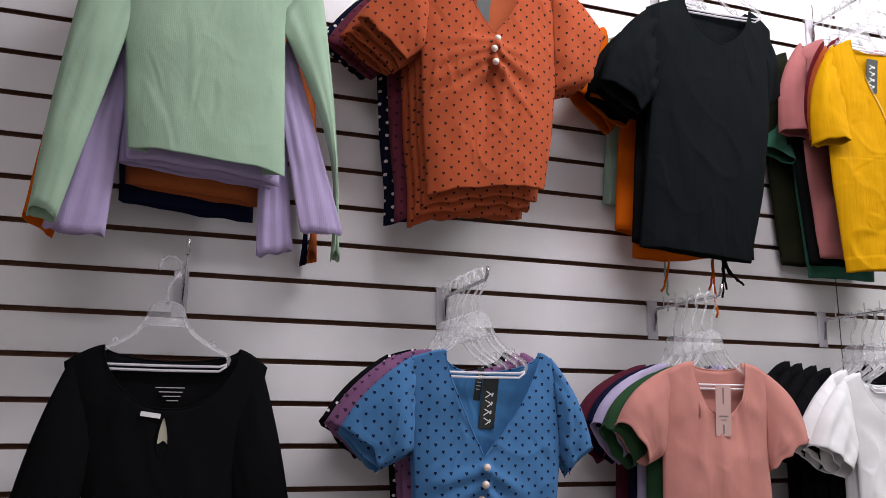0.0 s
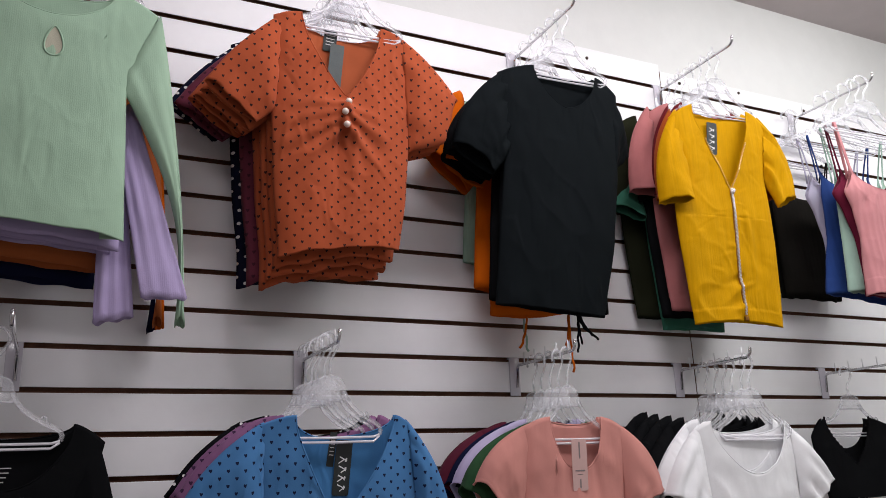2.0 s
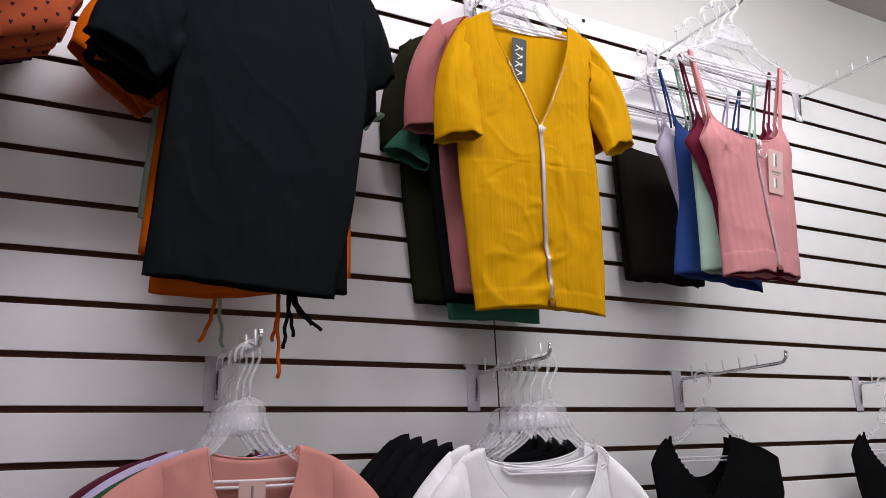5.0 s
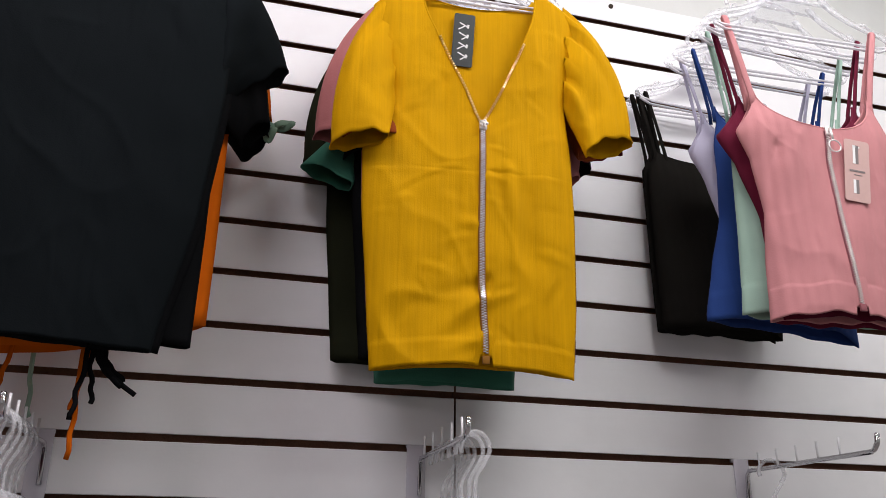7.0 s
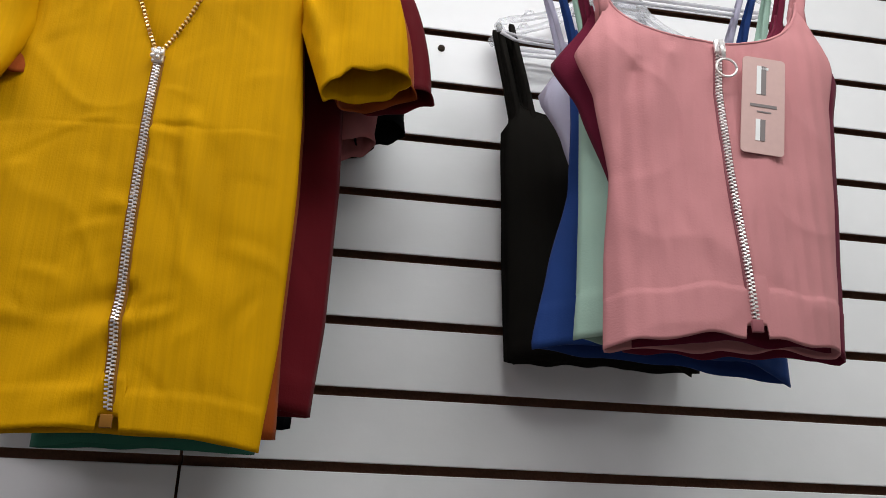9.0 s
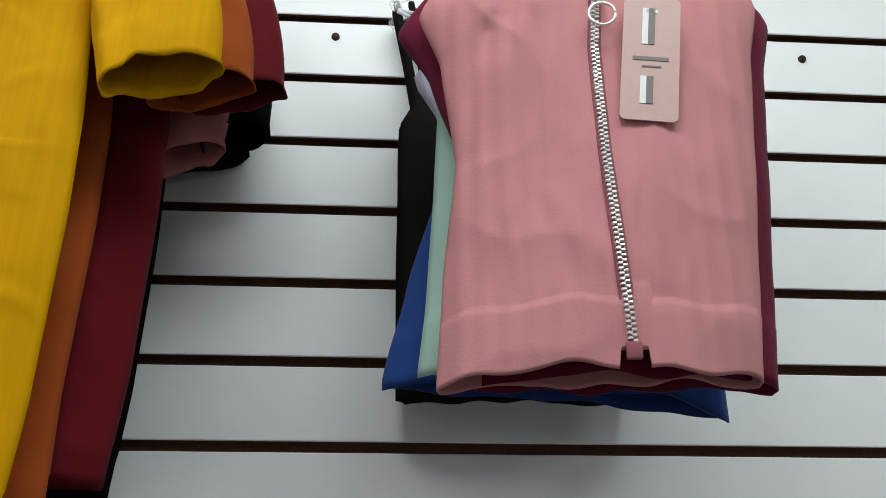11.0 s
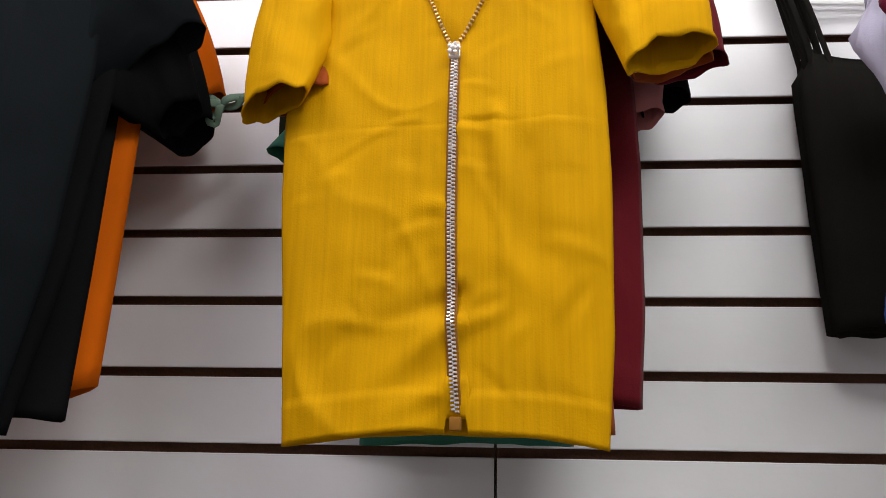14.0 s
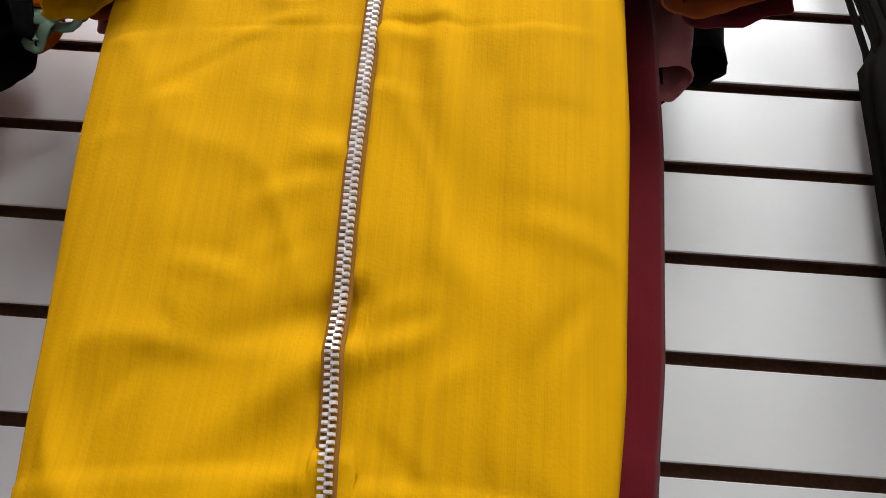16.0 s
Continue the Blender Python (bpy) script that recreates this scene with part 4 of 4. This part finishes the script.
for i, (col, y, dx, dz, dl, ea, eb, nm) in enumerate((("tank_pink", -0.355, 0, -0.004, 0, 0, 0, "pink"), ("tank_maroon", -0.325, -0.008, -0.002, 0.0, 0.0, 0.032, "wine red"), ("tank_mint", -0.285, -0.002, 0.0, -0.016, 0.0, 0.025, "pale mint"), ("tank_blue", -0.225, 0.004, 0.03, 0.02, 0.0, 0.02, "royal blue"), ("tank_lilac", -0.185, 0.0, 0.03, -0.01, 0.0, 0.01, "pale lilac"), ("tank_black", -0.05, -0.002, 0.012, -0.038, 0.0, 0.0, "black"), ("tank_black", -0.03, -0.004, 0.016, -0.034, 0.0, 0.0, "black"))):
    S = TANK if not i else vary(TANK, i, dl, nf=0.03 if col == "tank_black" else 0.078)
    S["e"] = [(z, a - ea - (0.012 if i else 0.0), b + eb) for z, a, b in S["e"]]
    if col == "tank_maroon":
        S["e"] = [(z, a + (0.0, 0.0, 0.012, 0.032, 0.05, 0.05)[k], b) for k, (z, a, b) in enumerate(S["e"])]
    if col == "tank_mint":
        S["e"] = [(z, (-0.134, -0.135, -0.138, -0.142, -0.148, -0.157)[k], b) for k, (z, a, b) in enumerate(S["e"])]
    if col == "tank_blue":
        S["hemslope"] = -0.012
        S["e"] = [(z, a + (0.04, 0.04, 0.02, 0.0, -0.018, -0.034)[k], b + 0.004) for k, (z, a, b) in enumerate(S["e"])]
    if col == "tank_lilac":
        S["e"] = [(z, a + (0.012, 0.012, 0.022, 0.038, 0.05, 0.052)[k], b) for k, (z, a, b) in enumerate(S["e"])]
    if col == "tank_black":
        S["n"], S["sd"] = (-0.15, 0.112), 0.045
        S["e"] = [(z, (-0.172, -0.173, -0.172, -0.172, -0.17, -0.168)[k], b) for k, (z, a, b) in enumerate(S["e"])]
    e = garment("strap_top", S, TX + dx, y, TZ + dz, C[col], "%s ribbed crop top with thin straps" % nm, "top", "strap tops on one hook", trim=C[col], dense=i < 4, yaw=-6 if i < 2 else 0)
    strap(e, S, S["n"][0] - 0.004, -0.004, -0.182 if col == "tank_black" else -0.155, 0.16 - dz, C[col])
    strap(e, S, S["n"][1] + 0.004, -0.004, 0.157, 0.16 - dz, C[col])
    if col == "tank_black":
        strap(e, S, S["n"][0] + 0.02, -0.02, -0.162, 0.16 - dz, C[col])
    hang("u5", y + 0.003, -0.045 + 0.3 * dx, (i % 3 - 1) * 3)
    if i == 0:
        pink = e

# lower row: black long-sleeved top
BKX, BKZ = -1.98, 1.412
LB = spec(BKX, BKZ, [(1.375, -2.185, -1.775), (1.2, -2.14, -1.82), (1.0, -2.115, -1.835), (0.8, -2.11, -1.84)], (-2.112, -1.835), 0.13, 0.82, neck="scoop", np=2.6, seed=61.0, fold=0.004,
          sleeves=[sv((-2.165, 1.395), (-2.1, 1.22), (-2.29, 0.8), (-2.215, 0.8), bo=0.03, d0=0.03, d1=0.018, seed=62), sv((-1.795, 1.395), (-1.86, 1.22), (-1.685, 0.8), (-1.765, 0.8), bo=0.022, d0=0.03, d1=0.018, seed=63)])
lowblack = garment("long_sleeve_top", LB, BKX - 0.02, -0.17, BKZ, C["black"], "black long-sleeved jersey top with a keyhole neck", "top", "", trim=C["black"])
hang("l1", -0.172, -0.028)

# salmon blouses
SX, SZ = -0.69, 1.415
FLUT = spec(SX, SZ, [(1.385, -0.845, -0.53), (1.2, -0.855, -0.545), (0.82, -0.87, -0.53)], (-0.765, -0.606), 0.13, 0.82, neck="scoop", np=2.8, nb=0.02, seed=71.0, fold=0.005,
            pulls=((-0.06, -0.12, 262, 0.35, 0.006), (-0.01, -0.14, 268, 0.35, 0.005), (0.05, -0.12, 275, 0.35, -0.006)),
            sleeves=[sv((-0.82, 1.398), (-0.85, 1.19), (-0.975, 1.265), (-0.903, 1.165), bo=0.026, d0=0.03, d1=0.03, seed=72, flute=0.004), sv((-0.55, 1.398), (-0.547, 1.19), (-0.416, 1.225), (-0.54, 1.15), bo=0.028, d0=0.03, d1=0.03, seed=73, flute=0.004)])
for i, (col, y, dx, dz, nm) in enumerate((("salmon", -0.275, 0, 0, "salmon pink"), ("forest", -0.235, -0.02, -0.01, "dark green"), ("pale_lilac", -0.195, -0.02, 0.0, "pale lilac"), ("navy", -0.15, -0.015, 0.0, "navy"), ("wine", -0.11, -0.03, 0.0, "wine red"))):
    e = garment("blouse", FLUT if not i else vary(FLUT, i + 0.2), SX + dx, y, SZ + dz, C[col], "%s short-sleeved crepe blouse" % nm, "blouse", "crepe blouses on one hook", trim=C[col] if i < 3 else None, dense=i < 3)
    hang("l3", y, -0.005, (i % 3 - 1) * 3)
    if i == 0:
        salmon = e

# white and black fluted blouses
WX, WZ = -0.085, 1.402
WH = spec(WX, WZ, [(1.375, -0.285, 0.1), (1.2, -0.25, 0.09), (0.82, -0.26, 0.1)], (-0.228, 0.065), 0.148, 0.82, neck="scoop", np=2.0, nb=0.04, seed=81.0, fold=0.006,
          sleeves=[sv((-0.265, 1.39), (-0.25, 1.18), (-0.408, 1.21), (-0.29, 1.13), bo=0.014, d0=0.03, d1=0.04, seed=82, flute=0.014), sv((0.08, 1.39), (0.09, 1.18), (0.222, 1.24), (0.12, 1.14), bo=0.014, d0=0.03, d1=0.04, seed=83, flute=0.014)])
for i, (col, y, dx) in enumerate((("white", -0.27, 0), ("white", -0.24, -0.015), ("black", -0.2, -0.03), ("black", -0.165, -0.045), ("black", -0.13, -0.06), ("black", -0.09, -0.07))):
    garment("blouse", WH if not i else vary(WH, i + 0.6), WX + dx, y, WZ + 0.008 * i, C[col], "%s short-sleeved blouse with fluted sleeves" % col, "blouse", "fluted blouses on one hook", trim=C[col] if i < 3 else None, dense=i < 3)
    hang("l4", y, 0.025, (i % 3 - 1) * 3)

# short black tops
BRA = spec(0.62, 1.42, [(1.36, 0.375, 0.845), (1.27, 0.385, 0.85), (1.15, 0.42, 0.8)], (0.44, 0.65), 0.155, 1.16, np=0.6, nx=0.55, nb=0.1, seed=91.0, fold=0.004)
for key, x in (("l5", 0.62), ("l6", 1.41)):
    e = garment("lace_top", BRA, x, -0.1, 1.42, C["black"], "short black top with a scalloped V neck", "top", "", trim=C["black"])
    bm = bmesh.new()
    for p in neck_points(BRA, False, 26):
        bmesh.ops.create_uvsphere(bm, u_segments=8, v_segments=5, radius=0.006, matrix=Matrix.Translation(p) @ Matrix.Diagonal((1, 0.35, 1, 1)))
    put_uv(bm)
    part("scalloped_edge", bm, C["black"], e)
    hang(key, -0.095)

# ---- small parts ----
def zip_run(e, pts, width, material, teeth_name="zip_teeth", step=0.0042):
    """Interlocked metal teeth along points (x, y, z), seen from the front."""
    bm = bmesh.new()
    P = [Vector(p) for p in pts]
    cum = [0.0]
    for a, b in zip(P, P[1:]):
        cum.append(cum[-1] + (b - a).length)
    n = int(cum[-1] / step)
    for i in range(n):
        s = (i + 0.5) * step
        k = next(j for j in range(len(P) - 1) if cum[j + 1] >= s)
        f = (s - cum[k]) / (cum[k + 1] - cum[k])
        c = P[k].lerp(P[k + 1], f)
        d = (P[k + 1] - P[k]).normalized()
        nn = Vector((-d.z, 0, d.x)).normalized()
        for sd in (-1, 1):
            if teeth_name == "zip_teeth" or sd > 0:
                o = c + nn * sd * width * 0.2 + d * (sd * step * 0.25)
                hw, hh = width * 0.27, step * 0.27
                vs = [bm.verts.new(o + nn * a * hw + d * b * hh + Vector((0, cy, 0))) for cy, sc in ((0.0006, 1.0), (-0.0022, 0.72)) for a, b in ((-sc, -sc), (sc, -sc), (sc, sc), (-sc, sc))]
                for q in ((0, 1, 5, 4), (1, 2, 6, 5), (2, 3, 7, 6), (3, 0, 4, 7), (4, 5, 6, 7)):
                    bm.faces.new([vs[j] for j in q])
    bmesh.ops.recalc_face_normals(bm, faces=bm.faces)
    return part(teeth_name, bm, material, e, "silver metal zip teeth", smooth=False)


def zip_line(S, pts, lift=0.0035, n=60):
    out = []
    for i in range(n + 1):
        s = i / n * (len(pts) - 1)
        k = min(int(s), len(pts) - 2)
        f = s - k
        x = pts[k][0] + (pts[k + 1][0] - pts[k][0]) * f
        z = pts[k][1] + (pts[k + 1][1] - pts[k][1]) * f
        out.append((x, front_y(S, x, z) - lift, z))
    # even out the folds under the stiff tape
    for _ in range(16):
        out = [out[0]] + [(b[0], min(b[1], (a[1] + b[1] + c[1]) / 3), b[2]) for a, b, c in zip(out, out[1:], out[2:])] + [out[-1]]
    return out


def zipper(e, S, pts, width, tape, tape_label, ring=False):
    line = zip_line(S, pts)
    bm = bmesh.new()
    rings = []
    for x, y, z in line:
        rings.append([bm.verts.new((x + a * width, y + b, z)) for a, b in ((-0.7, 0.004), (-0.7, 0.0018), (-0.5, 0.0012), (0.5, 0.0012), (0.7, 0.0018), (0.7, 0.004))])
    for q, w in zip(rings, rings[1:]):
        for k in range(5):
            bm.faces.new((q[k], q[k + 1], w[k + 1], w[k]))
    bmesh.ops.recalc_face_normals(bm, faces=bm.faces)
    put_uv(bm)
    tp = part("zip_tape", bm, tape, e, tape_label)
    zip_run(tp, line, width, M_ZIP)
    # slider
    x, y, z = line[0]
    bm = bmesh.new()
    box(bm, x - 0.0065, y - 0.006, z - 0.012, x + 0.0065, y - 0.001, z + 0.005, 0.0016)
    box(bm, x - 0.0028, y - 0.0095, z - 0.006, x + 0.0028, y - 0.0055, z + 0.003, 0.001)
    sd = part("zip_slider", bm, M_ZIP, tp)
    bm = bmesh.new()
    if ring:
        tube(bm, [(x, y - 0.009, z + 0.002), (x + 0.001, y - 0.01, z - 0.022)], 0.0028, 8, flat=0.5)
        tube(bm, arc(x + 0.002, z - 0.036, 0.0115, 0, 360, 28, y - 0.011), 0.0014, 8)
    else:
        for a in range(5):
            t = math.tau * a / 5
            bmesh.ops.create_uvsphere(bm, u_segments=8, v_segments=6, radius=0.0028, matrix=Matrix.Translation((x + 0.0055 * math.cos(t), y - 0.009, z - 0.003 + 0.0055 * math.sin(t))))
        bmesh.ops.create_uvsphere(bm, u_segments=10, v_segments=6, radius=0.0034, matrix=Matrix.Translation((x, y - 0.0095, z - 0.003)))
    part("zip_pull", bm, M_ZIP, tp, "silver zip pull")
    # box at the lower end
    x, y, z = line[-1]
    bm = bmesh.new()
    box(bm, x - 0.0058, y - 0.0035, z - 0.013, x + 0.0058, y + 0.001, z, 0.001)
    part("zip_end", bm, tape, tp)
    return tp


M_TAPE_Y = cloth("mustard_zip_tape", (0.3, 0.13, 0.02))
M_TAPE_P = cloth("pink_zip_tape", (0.34, 0.12, 0.14))
zipper(yellow, ZIPTOP, [(-0.004, -0.28), (-0.005, -0.38), (-0.006, -0.48), (-0.0045, -0.58), (0.001, -0.676)], 0.0088, M_TAPE_Y, "mustard zip tape")
for sdx in (0, 1):       # open halves of the zip along the neckline
    pts = neck_points(ZIPTOP, False, 48)
    half = [p for p in (pts if sdx == 0 else pts[::-1]) if p[2] < -0.1]
    half = [p for p in half if (p[0] <= -0.008) == (sdx == 0)]
    zip_run(yellow, [(x, y - 0.003, z) for x, y, z in half], 0.0085, M_ZIP_REFLECT, "open_zip_teeth", 0.0052)
zipper(pink, TANK, [(-0.004, -0.088), (-0.009, -0.15), (-0.008, -0.25), (-0.004, -0.33), (0.0, -0.415)], 0.0082, M_TAPE_P, "pink zip tape", ring=True)


def card(name, parent, m, w, h, material, label, marks):
    """A hang tag: a thin card with rounded corners, a hole, and print as thin raised bars (x, z, w, h, material)."""
    bm = bmesh.new()
    pts = []
    r = min(w, h) * 0.1
    for cx, cz, a in ((w / 2 - r, h / 2 - r, 0), (-w / 2 + r, h / 2 - r, 90), (-w / 2 + r, -h / 2 + r, 180), (w / 2 - r, -h / 2 + r, 270)):
        pts += [(cx + r * math.cos(math.radians(a + 18 * i)), cz + r * math.sin(math.radians(a + 18 * i))) for i in range(6)]
    fr = [bm.verts.new((x, -0.0006, z)) for x, z in pts]
    bk = [bm.verts.new((x, 0.0006, z)) for x, z in pts]
    bm.faces.new(fr)
    bm.faces.new(bk[::-1])
    for i in range(len(pts)):
        j = (i + 1) % len(pts)
        bm.faces.new((fr[j], fr[i], bk[i], bk[j]))
    bmesh.ops.recalc_face_normals(bm, faces=bm.faces)
    ob = part(name, bm, material, parent, label, smooth=False)
    ob.matrix_basis = m
    for x, z, mw, mh, ink, rot in marks:
        bm = bmesh.new()
        box(bm, -mw / 2, -0.0011, -mh / 2, mw / 2, -0.0007, mh / 2)
        bmesh.ops.rotate(bm, verts=bm.verts, cent=(0, 0, 0), matrix=Matrix.Rotation(math.radians(rot), 3, "Y"))
        bmesh.ops.translate(bm, verts=bm.verts, vec=(x, 0, z))
        part("print", bm, ink, ob, smooth=False)
    return ob


def squiggle(w, h, rows):
    """Marks for a brand drawn as plain slanted strokes running down a narrow card."""
    out = []
    for i, z in enumerate(rows):
        out.append((0.0, z, w * 0.5, h * 0.022, M_INK_WHITE, 25))
        out.append((w * (0.08 if i % 2 else -0.1), z - h * 0.05, w * 0.4, h * 0.02, M_INK_WHITE, -35))
        out.append((w * 0.18, z - h * 0.02, w * 0.1, h * 0.07, M_INK_WHITE, 10))
    return out


# black brand cards and grey care labels inside V necks
def v_neck_labels(e, x, z, dy, back_y, tilt=3):
    card("hang_tag", e, pose(x, dy, z - 0.065, 4, tilt, 0), 0.038, 0.105, M_TAG_BLACK, "black card hang tag with white strokes", squiggle(0.038, 0.105, (0.03, 0.01, -0.01, -0.03)))
    card("care_label", e, pose(x + 0.048, back_y, z - 0.03, 4, tilt, 0), 0.034, 0.058, M_TAG_GREY, "dark grey woven care label", [(0, 0.012 - 0.007 * k, 0.022 - 0.004 * (k % 2), 0.0022, M_INK_SILVER, 0) for k in range(5)])


v_neck_labels(yellow, -0.033, -0.035, 0.003, 0.012)
card("hang_tag", blue, pose(0.006, 0.006, -0.115, 4, 3, 0), 0.038, 0.12, M_TAG_BLACK, "black card hang tag with white strokes", squiggle(0.038, 0.12, (0.02, 0.0, -0.02, -0.04)))
card("care_label", blue, pose(-0.018, 0.011, -0.075, 4, 6, 0), 0.016, 0.075, M_TAG_BLACK, "black woven care label", [(0, 0.02 - 0.008 * k, 0.01, 0.002, M_INK_SILVER, 0) for k in range(5)])
card("care_label", orange, pose(-0.022, 0.006, -0.055, 4, 3, 0), 0.034, 0.055, M_TAG_BLACK, "black woven care label", [(0, 0.014 - 0.008 * k, 0.022, 0.002, M_INK_SILVER, 0) for k in range(4)])
card("hang_tag", orange, pose(-0.008, 0.0, -0.125, 4, 3, 0), 0.036, 0.12, M_TAG_GREY, "plain grey card hang tag", [])
bars = [(0.0, 0.031, 0.0055, 0.036, M_INK_GREY, 0), (-0.0055, 0.031, 0.005, 0.036, M_INK_WHITE, 0), (0.0, -0.031, 0.0055, 0.026, M_INK_GREY, 0), (-0.0055, -0.031, 0.005, 0.026, M_INK_WHITE, 0), (0, -0.001, 0.03, 0.0035, M_INK_GREY, 0), (0.001, -0.0085, 0.016, 0.0016, M_INK_GREY, 0), (0, 0.046, 0.01, 0.003, M_INK_WHITE, 0)]
card("hang_tag", pink, pose(0.036, front_y(TANK, 0.036, -0.15) - 0.008, -0.168, 3, 6.5, 0), 0.048, 0.119, M_TAG_PINK, "dusty pink card hang tag with a grey stripe", bars)
card("hang_tag", salmon, pose(-0.006, front_y(FLUT, -0.006, -0.17) - 0.004, -0.12, 3, 0, 0), 0.045, 0.125, M_TAG_PINK, "dusty pink card hang tag with a dark stripe", [(0, 0.035, 0.004, 0.04, M_INK_GREY, 0), (0, -0.045, 0.004, 0.022, M_INK_GREY, 0), (0, -0.014, 0.028, 0.0035, M_INK_GREY, 0), (0, -0.023, 0.016, 0.0016, M_INK_GREY, 0)])


# keyhole openings under two necklines
def keyhole(e, S, x, z, w, h, lining, rim):
    y = front_y(S, x, z) - 0.0022
    bm = bmesh.new()
    ring = [(w * math.sin(t) * (0.72 - 0.28 * math.cos(t)), h * math.cos(t)) for t in (math.tau * i / 28 for i in range(28))]
    c = bm.verts.new((x, y + 0.001, z))
    vs = [bm.verts.new((x + a, y, z + b)) for a, b in ring]
    for i in range(28):
        bm.faces.new((c, vs[i], vs[(i + 1) % 28]))
    put_uv(bm)
    k = part("keyhole_lining", bm, lining, e, "pale lining seen in the keyhole")
    bm = bmesh.new()
    pts = [(x + a, y, z + b) for a, b in ring]
    tube(bm, pts + pts[:1], 0.0022, 6, caps=False)
    put_uv(bm)
    part("keyhole_rim", bm, rim, e)


M_LINING = cloth("pale_lining", (0.6, 0.58, 0.45))
keyhole(green, LONG, 0.003, -0.152, 0.024, 0.034, M_LINING, C["green"])
keyhole(lowblack, LB, -0.003, -0.187, 0.016, 0.042, M_LINING, C["black"])
card("woven_label", green, pose(0.003, -0.012, -0.092, 0, 4, 0), 0.045, 0.014, M_INK_WHITE, "white woven size label", [])
card("woven_label", lowblack, pose(-0.03, -0.028, -0.142, 0, 8, 0), 0.04, 0.01, M_INK_WHITE, "white woven size label", [])
for k in range(4):
    bm = bmesh.new()
    box(bm, -0.03 + 0.008 * k, -0.0005, -0.001, 0.03 - 0.004 * k, 0.0005, 0.001)
    ob = part("printed_line", bm, M_INK_SILVER, lowblack, "pale printed care text", smooth=False)
    ob.location = (0.005, 0.006, -0.085 - 0.009 * k)


# cords that hang from the tees
def cord(name, x, y, z, col, length, sway, seed, label):
    pts = []
    for i in range(15):
        s = i / 14
        pts.append((sway * s * s + 0.012 * s * noise.noise(Vector((seed, s * 4, 0))), 0.012 * s * noise.noise(Vector((0, s * 4, seed))), -length * s))
    bm = bmesh.new()
    tube(bm, pts, 0.0036, 6, flat=0.5)
    put_uv(bm)
    ob = obj(name, bm, C[col])
    ob.location = (x, y, z)
    tagged(ob, label, "cord", "cords under the tees")


for x, y, z, col, ln, sw, sd in ((-0.725, -0.15, 1.71, "orange", 0.1, -0.03, 1.0), (-0.705, -0.1, 1.71, "mint", 0.1, 0.01, 2.0), (-0.62, -0.2, 1.70, "orange", 0.16, 0.0, 3.0), (-0.615, -0.19, 1.70, "orange", 0.09, -0.012, 4.0),
                            (-0.605, -0.22, 1.70, "black", 0.085, 0.008, 5.0), (-0.6, -0.22, 1.70, "black", 0.06, 0.04, 6.0), (-0.59, -0.21, 1.70, "black", 0.05, 0.03, 7.0), (-0.61, -0.23, 1.70, "black", 0.11, -0.01, 8.0), (-0.595, -0.22, 1.70, "black", 0.07, 0.055, 9.0)):
    cord("drawstring_cord", x, y, z, col, ln, sw, sd, "thin %s drawstring cord below a tee" % ("black" if col == "black" else "mint green" if col == "mint" else "orange"))


# mint bow on a tee sleeve
bm = bmesh.new()
for a in (30, 150, 250):
    loop = [(0.028 * math.sin(math.pi * i / 12) * math.cos(math.radians(a + 30 * (i / 12 - 0.5))) * 1.3, 0.006 * math.sin(i), 0.028 * math.sin(math.pi * i / 12) * math.sin(math.radians(a + 60 * (i / 12 - 0.5)))) for i in range(13)]
    tube(bm, loop, 0.006, 8, flat=0.3)
put_uv(bm)
bow = obj("ribbon_bow", bm, C["bow"])
bow.location = (-0.375, -0.1, 2.15)
tagged(bow, "pale green fabric bow tied on a tee sleeve", "bow")
